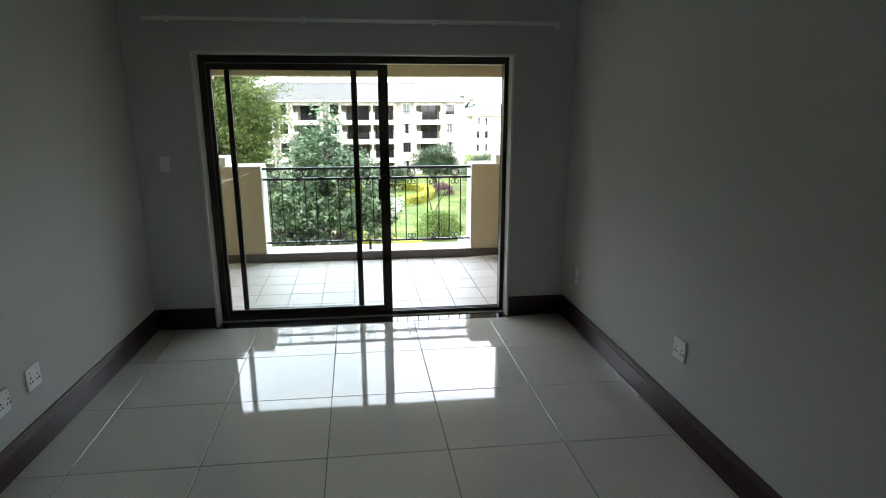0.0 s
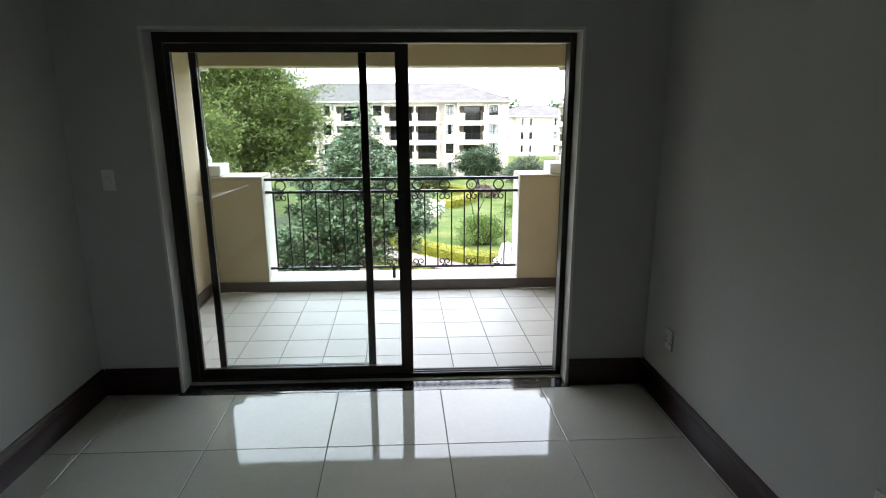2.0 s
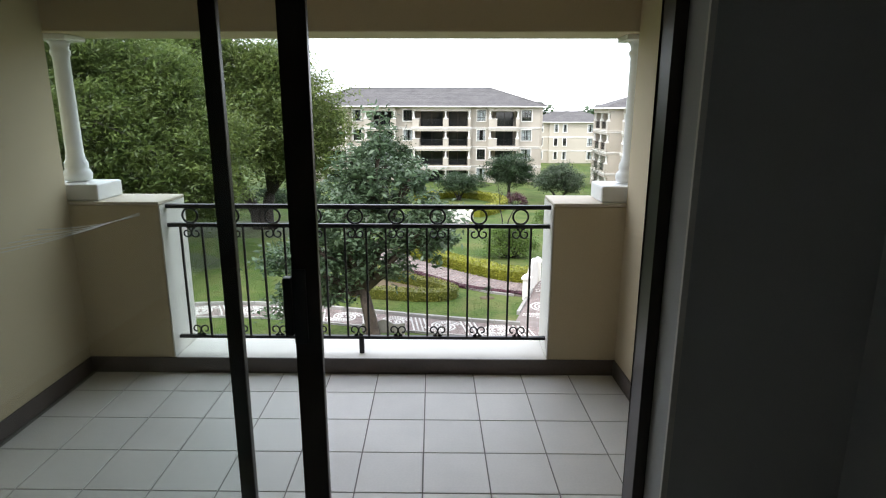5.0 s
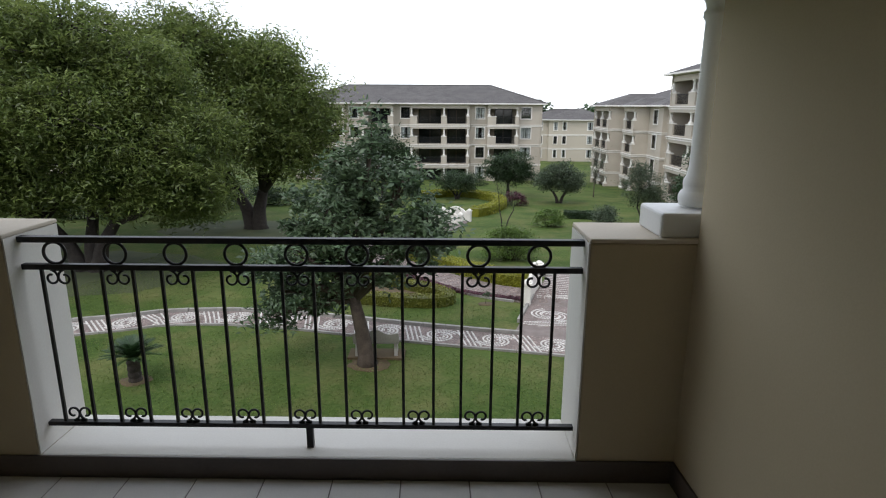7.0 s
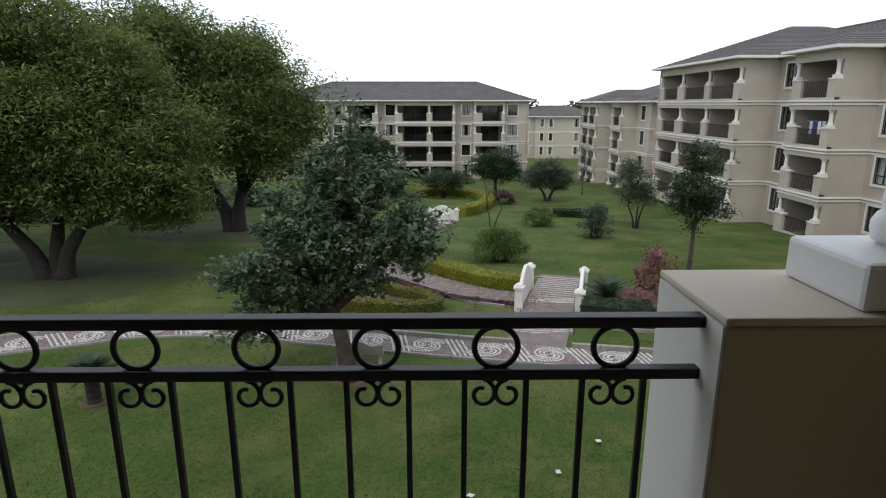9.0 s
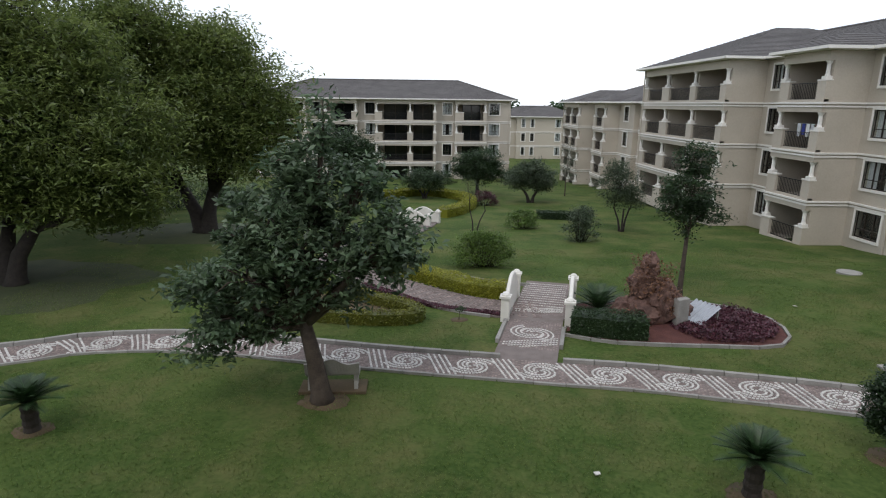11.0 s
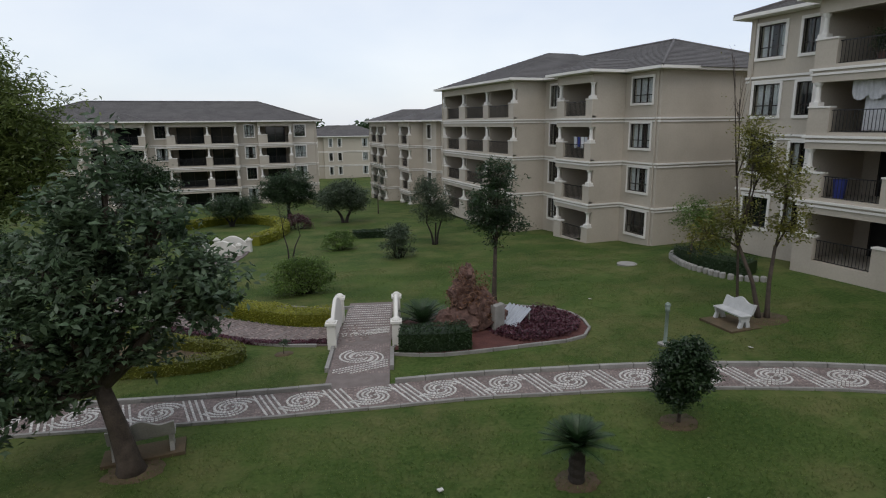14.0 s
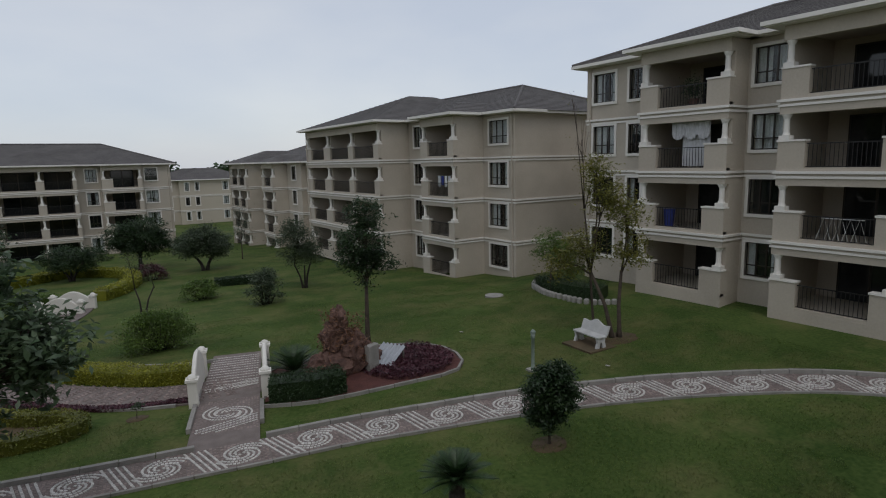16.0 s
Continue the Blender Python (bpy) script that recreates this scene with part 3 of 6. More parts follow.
def kerb(line, off, label, w=0.12, h=0.16, cut=None):
    """A row of kerb stones along a line."""
    root = tagged(new("kerb"), label, "kerb", "", "structure")
    pts = sides_of(line, off + w / 2, off - w / 2)
    for i in range(0, len(pts) - 2, 2):
        (a, c), (d, e) = pts[i], pts[i + 2]
        if cut and cut(a):
            continue
        a2, c2, d2, e2 = (p.lerp(q, t) for p, q, t in ((a, d, 0.012), (c, e, 0.012), (d, a, 0.012), (e, c, 0.012)))
        k = Bag()
        quad = (c2, e2, d2, a2)
        k.v = [(p.x, p.y, ground_z(p.x, p.y) - 0.1) for p in quad] + [(p.x, p.y, ground_z(p.x, p.y) + h + 0.004 * math.sin(i * 2.1)) for p in quad]
        k.f = [(0, 1, 5, 4), (1, 2, 6, 5), (2, 3, 7, 6), (3, 0, 4, 7), (4, 5, 6, 7), (3, 2, 1, 0)]
        part("kerb_stone", k, M_KERB, root)
    return root


PATH_LINE = smooth_line([(-30, 12.0), (-24, 16.0), (-18, 19.6), (-13.6, 21.9), (-10.7, 22.95), (-9.4, 23.5), (-7.1, 23.66), (-4.6, 23.3), (-2.0, 22.65), (0.3, 22.08), (2.6, 21.6), (4.4, 21.22), (7.0, 20.72), (9.6, 19.85),
                         (12.2, 18.78), (15.2, 17.2), (17.2, 15.85), (18.9, 14.5), (20.3, 12.8), (23, 9.0), (26, 4)], 0.4)
strip("pavement", PATH_LINE, 0.66, -0.66, M_BED, "garden path paved in grey cobbles with white spirals", "path", 0.05)
kerb(PATH_LINE, 0.71, "grey concrete kerb on the far edge of the path", 0.13, 0.17, lambda p: 2.75 < p.x < 4.45 and p.y > 21.3)
kerb(PATH_LINE, -0.69, "low pale concrete edging of the path", 0.08, 0.07)
SIDE_LINE = smooth_line([(3.6, 21.95), (4.55, 25.1), (5.2, 27.2), (5.9, 29.4), (6.2, 30.3)], 0.35)
strip("pavement_side", SIDE_LINE, 0.92, -0.92, M_BED, "cobbled side path leading over a small bridge", "path", 0.056)
kerb(SIDE_LINE[3:12], 0.98, "pale concrete kerb of the side path", 0.12, 0.15)
kerb(SIDE_LINE[3:9], -0.98, "pale concrete kerb of the side path", 0.12, 0.15)


def stone(bag, p, d, length, wide, z):
    """A small set stone lying along d."""
    d = d.normalized()
    n = Vector((-d.y, d.x, 0))
    k = len(bag.v)
    lo = [p + d * length * a / 2 + n * wide * c / 2 for a, c in ((-1, -1), (1, -1), (1, 1), (-1, 1))]
    bag.v += [(q.x, q.y, z - 0.03) for q in lo] + [(p.x + (q.x - p.x) * 0.86, p.y + (q.y - p.y) * 0.86, z + 0.016) for q in lo]
    bag.f += [(k + 4, k + 5, k + 6, k + 7)] + [(k + i, k + (i + 1) % 4, k + 4 + (i + 1) % 4, k + 4 + i) for i in range(4)]


def mosaic(line, half, pitch, name, start=0.0):
    """White stone spirals and bars set into a path, and grey stones between them."""
    pale, grey = Bag(), Bag()
    rng = random.Random(5)
    run, s_at = [0.0], 0.0
    for a, c in zip(line, line[1:]):
        s_at += (c - a).length
        run.append(s_at)

    def place(s, o):
        i = 0
        i = max(0, min(len(line) - 2, int(np.searchsorted(run, s)) - 1))
        d = (line[i + 1] - line[i])
        p = line[i] + d * ((s - run[i]) / max(d.length, 1e-6))
        d.normalize()
        return p + Vector((-d.y, d.x, 0)) * o, d

    used = set()

    def put(s, o, s2, o2):
        if not (0.2 < s < run[-1] - 0.2) or abs(o) > half - 0.03:
            return
        p, _ = place(s, o)
        q, _ = place(s2, o2)
        used.add((round(s / 0.085), round(o / 0.085)))
        if (q - p).length > 1e-4:
            stone(pale, p, q - p, rng.uniform(0.07, 0.086), rng.uniform(0.055, 0.07), ground_z(p.x, p.y) + 0.052)

    n = max(1, int((run[-1] - start) / pitch))
    for u in range(n):
        s0 = start + u * pitch
        for k in range(4):                      # slanting bars
            for j in range(int(half * 2 / 0.088)):
                o = -half + 0.06 + j * 0.088
                put(s0 + 0.06 + k * 0.16 - o * 0.42, o, s0 + 0.06 + k * 0.16 - o * 0.42 - 0.042, o + 0.1)
        if pitch > 10:                          # rows of stones across a deck
            for j in range(int(run[-1] / 0.3)):
                for q in range(20):
                    put(s0 + 0.3 * j, -half + 0.09 * q, s0 + 0.3 * j, -half + 0.09 * q + 0.1)
            break
        cs = s0 + 0.5 + (pitch - 0.5) / 2
        rr, rs = half - 0.07, (pitch - 0.5) / 2
        for arm in (0, math.pi):                # a double-armed spiral
            for band in (0.0, 0.2, 0.4):
                a = 0.0
                while a < 3.9:
                    rad = 1.0 - a / 6.6 - band
                    if rad < 0.06:
                        break
                    ang = arm + a + 0.5
                    put(cs + rs * rad * math.cos(ang), rr * rad * math.sin(ang), cs + rs * rad * math.cos(ang + 0.1), rr * rad * math.sin(ang + 0.1))
                    a += 0.088 / max(0.12, rad * (rr + rs) / 2)
    for i in range(2, int(run[-1] / 0.085) - 2):
        for j in range(-int(half / 0.085), int(half / 0.085) + 1):
            if (i, j) in used or rng.random() < 0.06:
                continue
            p, d = place(i * 0.085 + rng.uniform(-0.015, 0.015), j * 0.085 + rng.uniform(-0.01, 0.01))
            stone(grey, p, d, rng.uniform(0.06, 0.078), rng.uniform(0.06, 0.075), ground_z(p.x, p.y) + 0.042)
    tagged(part(name + "_white_stones", pale, M_PALE), "white cobbles set in spirals and bars in the path", "cobbles", "", "stuff")
    tagged(part(name + "_grey_stones", grey, M_COBBLE), "grey cobbles filling the path", "cobbles", "", "stuff")


mosaic(PATH_LINE[18:-14], 0.65, 1.86, "path", 0.55)
mosaic(SIDE_LINE[2:10], 0.88, 1.9, "side_path", 0.25)
mosaic(SIDE_LINE[10:], 0.88, 40.0, "bridge_deck", 0.2)

# the dry cobbled channel that runs under the bridge, and its planting
CHANNEL = smooth_line([(6.6, 26.3), (4.6, 26.5), (3.8, 26.6), (2.2, 27.35), (0.5, 28.9), (-1.3, 31.0), (-2.9, 33.6), (-3.4, 36.0), (-2.4, 38.5), (-0.6, 42), (0.6, 45), (1.2, 47.5)], 0.4)
strip("pavement_channel", CHANNEL, 0.95, -0.95, M_BED, "curving channel lined with grey brown cobbles", "channel", 0.055)
kerb(CHANNEL[7:30], 0.98, "pale edging of the cobbled channel", 0.1, 0.1)
ck = Bag()
rng = random.Random(9)
for i, (a, c) in enumerate(sides_of(CHANNEL[4:40], 0.92, -0.92)):
    for j in range(13):
        for k in range(3):
            p = a.lerp(c, (j + 0.5) / 13) + Vector((rng.uniform(-0.03, 0.03) + 0.13 * (k - 1), rng.uniform(-0.03, 0.03), 0))
            stone(ck, p, (c - a).cross(Vector((0, 0, 1))), 0.1, 0.085, ground_z(p.x, p.y) + 0.055)
tagged(part("channel_stones", ck, M_COBBLE), "rough cobbles lining the channel", "cobbles", "", "stuff")
LAWN_EDGE = smooth_line([(5.3, 29.8), (4.4, 30.0), (3.1, 30.8), (0.8, 32.9), (-0.7, 35.5), (-1.2, 39), (0.3, 42.5)], 0.4)
kerb(LAWN_EDGE, 0, "pale concrete kerb round the raised lawn", 0.12, 0.12)


def leaves(points, size, rng, flat=0.5, slim=0.42, droop=0.0, stalk=None):
    """Many small folded leaves at points, as one mesh's arrays."""
    pts = np.asarray(points, float)
    n = len(pts)
    d = rng.normal(size=(n, 3))
    d[:, 2] = d[:, 2] * (1 - flat) - droop
    d /= np.linalg.norm(d, axis=1)[:, None]
    w = np.cross(d, rng.normal(size=(n, 3)) * (0.6, 0.6, 0.3) + (0, 0, 1.0))
    w /= np.linalg.norm(w, axis=1)[:, None] + 1e-9
    length = size * rng.uniform(0.65, 1.25, size=(n, 1))
    up = np.cross(w, d) * length * 0.12
    v = np.empty((n, 4, 3))
    v[:, 0] = pts - d * length / 2
    v[:, 1] = pts + w * length * slim / 2 + up
    v[:, 2] = pts + d * length / 2
    v[:, 3] = pts - w * length * slim / 2 + up
    return v.reshape(-1, 3)


def leaf_mesh(name, verts, material):
    n = len(verts) // 4
    me = bpy.data.meshes.new(name)
    me.vertices.add(4 * n)
    me.vertices.foreach_set("co", verts.ravel())
    me.loops.add(4 * n)
    me.loops.foreach_set("vertex_index", np.arange(4 * n))
    me.polygons.add(n)
    me.polygons.foreach_set("loop_start", np.arange(n) * 4)
    me.polygons.foreach_set("loop_total", np.full(n, 4))
    me.materials.append(material)
    me.update(calc_edges=True)
    me.validate()
    return me


def leafy(name, verts, material, parent=None):
    ob = new(name, leaf_mesh(name, verts, material))
    ob.parent = parent
    return ob


def tree(x, y, label, trunk, lobes, leaf, size, tips, per_tip, spread, bark=None, seed=1, stems=None, droop=0.0, slim=0.42, category="tree", shell=0.5, group=""):
    """trunk: (lean_x, lean_y, fork height, radius). lobes: (dx, dy, z, rx, ry, rz) above the base. Leaves gather in clusters at the branch tips."""
    rng = np.random.default_rng(seed)
    z0 = ground_z(x, y)
    root = thing("tree", label, category, group, pose(x, y, z0))
    lx, ly, fork, rad = trunk
    bag = Bag()
    tops = []
    for sx, sy in stems or [(0, 0)]:
        top = Vector((lx + sx * 2.2, ly + sy * 2.2, fork))
        pts = [Vector((sx * 0.5, sy * 0.5, -0.1)), Vector((sx * 0.6 + lx * 0.08, sy * 0.6 + ly * 0.08, fork * 0.12)), Vector((sx + lx * 0.4, sy + ly * 0.4, fork * 0.5)), top]
        bag.tube(pts, [rad * 1.5, rad * 1.05, rad * 0.85, rad * 0.65], 10)
        tops.append(top)
    part("trunk", bag, bark or M_BARK, root, "", 0, True)
    limbs = Bag()
    clusters = []
    weight = np.array([l[3] * l[4] + l[3] * l[5] for l in lobes])
    for (dx, dy, dz, rx, ry, rz), w in zip(lobes, weight / weight.sum()):
        c = Vector((dx, dy, dz))
        top = min(tops, key=lambda q: (q - c).length)
        mid = top.lerp(c, 0.5) + Vector((rng.normal() * 0.1 * rx, rng.normal() * 0.1 * ry, 0.08 * rz))
        limbs.tube([top - Vector((0, 0, 0.12)), mid, c], [rad * 0.5, rad * 0.34, rad * 0.16], 7)
        n = max(3, int(tips * w))
        for k in range(n):
            q = rng.normal(size=3)
            q /= np.linalg.norm(q)
            r = rng.uniform(shell, 1.0) ** 0.7 * (1 + 0.16 * rng.normal())
            tip = Vector((dx + q[0] * rx * r, dy + q[1] * ry * r, dz + q[2] * rz * r))
            if tip.z < 0.25:
                tip.z = 0.25
            clusters.append(tip)
            if k % 3 == 0:
                bend = c.lerp(tip, 0.5) + Vector((0, 0, 0.1 * rz))
                limbs.tube([mid.lerp(c, rng.uniform(0.2, 1.0)), bend, tip], [rad * 0.16, rad * 0.09, rad * 0.03], 5)
    part("branch_structure", limbs, bark or M_BARK, root, "", 0, True)
    c = np.array([tuple(q) for q in clusters])
    pts = np.repeat(c, per_tip, axis=0)
    off = rng.normal(size=pts.shape) * spread * np.repeat(rng.uniform(0.6, 1.3, size=(len(c), 1)), per_tip, axis=0)
    off[:, 2] *= 0.6
    leafy("crown", leaves(pts + off, size, rng, 0.45, slim, droop), leaf, root)
    return root


def hedge(points, wide, tall, leaf, label, n_per_m=420, size=0.07, name="hedge", seed=3, soil=M_BARK_D):
    """A clipped hedge along a line: twigs inside, leaves all round."""
    line = smooth_line(points, 0.3)
    root = thing(name, label, "hedge")
    core = Bag()
    rows = sides_of(line, wide / 2 * 0.8, -wide / 2 * 0.8)
    for a, c in rows:
        za, zc = ground_z(a.x, a.y), ground_z(c.x, c.y)
        core.v += [(a.x, a.y, za - 0.05), (a.x, a.y, za + tall * 0.85), (c.x, c.y, zc + tall * 0.85), (c.x, c.y, zc - 0.05)]
    for i in range(len(rows) - 1):
        k = 4 * i
        core.f += [(k + 1, k, k + 4, k + 5), (k + 2, k + 1, k + 5, k + 6), (k + 3, k + 2, k + 6, k + 7)]
    k = 4 * (len(rows) - 1)
    core.f += [(0, 1, 2, 3), (k + 3, k + 2, k + 1, k)]
    part("hedge_core", core, leaf, root)
    rng = np.random.default_rng(seed)
    total = int(n_per_m * sum((c - a).length for a, c in zip(line, line[1:])))
    idx, t = rng.integers(0, len(line) - 1, total), rng.random(total)
    pts = []
    for i, tt in zip(idx, t):
        p = line[i].lerp(line[i + 1], tt)
        d = (line[i + 1] - line[i]).normalized()
        nn = Vector((-d.y, d.x, 0))
        g = rng.random()
        if g < 0.45:
            o, z = rng.uniform(-0.5, 0.5) * wide, tall * (1 + rng.normal() * 0.05)
        else:
            o, z = (0.5 if g < 0.72 else -0.5) * wide * (1 + rng.normal() * 0.06), tall * rng.random()
        lump = 1 + 0.10 * noise.noise((p.x * 1.3, p.y * 1.3, z * 2))
        q = p + nn * o * lump
        pts.append((q.x, q.y, ground_z(q.x, q.y) + z * lump))
    leafy("foliage", leaves(pts, size, rng, 0.3, 0.5), leaf, root)
    return root


def bush(x, y, wide, deep, tall, leaf, label, n=2500, size=0.09, seed=4, name="shrub"):
    """A loose shrub of stems and leaf clusters."""
    rng = np.random.default_rng(seed)
    root = thing(name, label, "shrub", "", pose(x, y, ground_z(x, y)))
    stems, pts = Bag(), []
    count = max(10, n // 45)
    for k in range(count):
        a, r, h = rng.uniform(0, 6.283), rng.random() ** 0.5, rng.random() ** 0.7
        prof = 1.0 - 0.35 * h ** 3
        tip = Vector((math.cos(a) * wide / 2 * r * prof, math.sin(a) * deep / 2 * r * prof, tall * (0.08 + 0.9 * h) * (1 - 0.15 * r * r)))
        if k % 3 == 0:
            stems.tube([(tip.x * 0.3, tip.y * 0.3, -0.05), (tip.x * 0.7, tip.y * 0.7, tip.z * 0.55), tip], [0.022, 0.014, 0.005], 5)
        pts.append(tip)
    part("stem", stems, M_BARK_D, root, "", 0, True)
    c = np.repeat(np.array([tuple(q) for q in pts]), max(1, n // count), axis=0)
    c = c + rng.normal(size=c.shape) * (wide * 0.075, deep * 0.075, tall * 0.06)
    c[:, 2] = np.maximum(c[:, 2], 0.03)
    leafy("foliage", leaves(c, size, rng, 0.3), leaf, root)
    return root


def sago(x, y, trunk_h, trunk_r, frond, count, label, seed=2, group=""):
    """A cycad: scaly trunk and arching fronds of narrow leaflets."""
    rng = np.random.default_rng(seed)
    root = thing("palm", label, "palm", group, pose(x, y, ground_z(x, y)))
    prof = []
    for i in range(9):
        z = -0.05 + (trunk_h + 0.05) * i / 8
        prof += [(trunk_r * (1.05 if i % 2 else 0.92), z)]
    part("trunk", Bag().turned(0, 0, prof, 12), M_BARK_D, root)
    crown, verts = Bag(), []
    for k in range(count):
        a = 2.39996 * k
        rise = 1.4 - 1.05 * (k / count)
        pts = []
        for i in range(11):
            t = i / 10
            r = frond * (math.cos(rise) * t + 0.25 * t * t)
            z = trunk_h + frond * (math.sin(rise) * 1.1 * t - 0.32 * t * t)
            pts.append(Vector((math.cos(a) * r, math.sin(a) * r, z)))
        crown.tube(pts, [0.012] * 10 + [0.004], 4)
        side = Vector((-math.sin(a), math.cos(a), 0))
        for i in range(22):
            t = 0.12 + 0.86 * i / 21
            f = t * 10
            p = pts[int(f)].lerp(pts[min(10, int(f) + 1)], f % 1)
            d = (pts[min(10, int(f) + 1)] - pts[int(f)]).normalized()
            ln = frond * 0.26 * math.sin(math.pi * min(1, 0.12 + t * 0.9)) ** 0.6
            for s in (-1, 1):
                e = p + (side * s * 0.85 + d * 0.55 + Vector((0, 0, 0.18))) * ln
                wv = d * 0.015
                verts += [tuple(p - wv), tuple(e), tuple(e + wv * 0.3), tuple(p + wv)]
    part("rachis", crown, L_PALM, root)
    leafy("fronds", np.array(verts, float), L_PALM, root)
    return root


# ---------------------------------------------------------------- apartment blocks


def hip(bag, u0, u1, v0, v1, z, pitch=0.355, step=0.34):
    """A hipped roof laid in overlapping courses."""
    run = min(u1 - u0, v1 - v0) / 2
    n = max(2, int(run / step))
    for i in range(n):
        a, c = run * i / n, run * (i + 1) / n
        za, zc = z + a * pitch + 0.035, z + c * pitch
        lo = [(u0 + a, v0 + a), (u1 - a, v0 + a), (u1 - a, v1 - a), (u0 + a, v1 - a)]
        hi = [(u0 + c, v0 + c), (u1 - c, v0 + c), (u1 - c, v1 - c), (u0 + c, v1 - c)]
        k = len(bag.v)
        bag.v += [(*p, za - 0.035) for p in lo] + [(*p, za) for p in lo] + [(*p, zc) for p in hi]
        for j in range(4):
            jj = (j + 1) % 4
            bag.f += [(k + j, k + jj, k + 4 + jj, k + 4 + j), (k + 4 + j, k + 4 + jj, k + 8 + jj, k + 8 + j)]


def ridge_caps(bag, u0, u1, v0, v1, z, pitch=0.355):
    run = min(u1 - u0, v1 - v0) / 2
    zr = z + run * pitch
    if u1 - u0 > v1 - v0:
        r0, r1 = (u0 + run, v0 + run, zr), (u1 - run, v0 + run, zr)
    else:
        r0, r1 = (u0 + run, v0 + run, zr), (u0 + run, v1 - run, zr)
    bag.tube([r0, r1], 0.11, 6)
    for c, r in (((u0, v0), r0), ((u0, v1), r0 if u1 - u0 > v1 - v0 else r1), ((u1, v0), r1 if u1 - u0 > v1 - v0 else r0), ((u1, v1), r1)):
        bag.tube([(*c, z + 0.03), r], 0.1, 6)


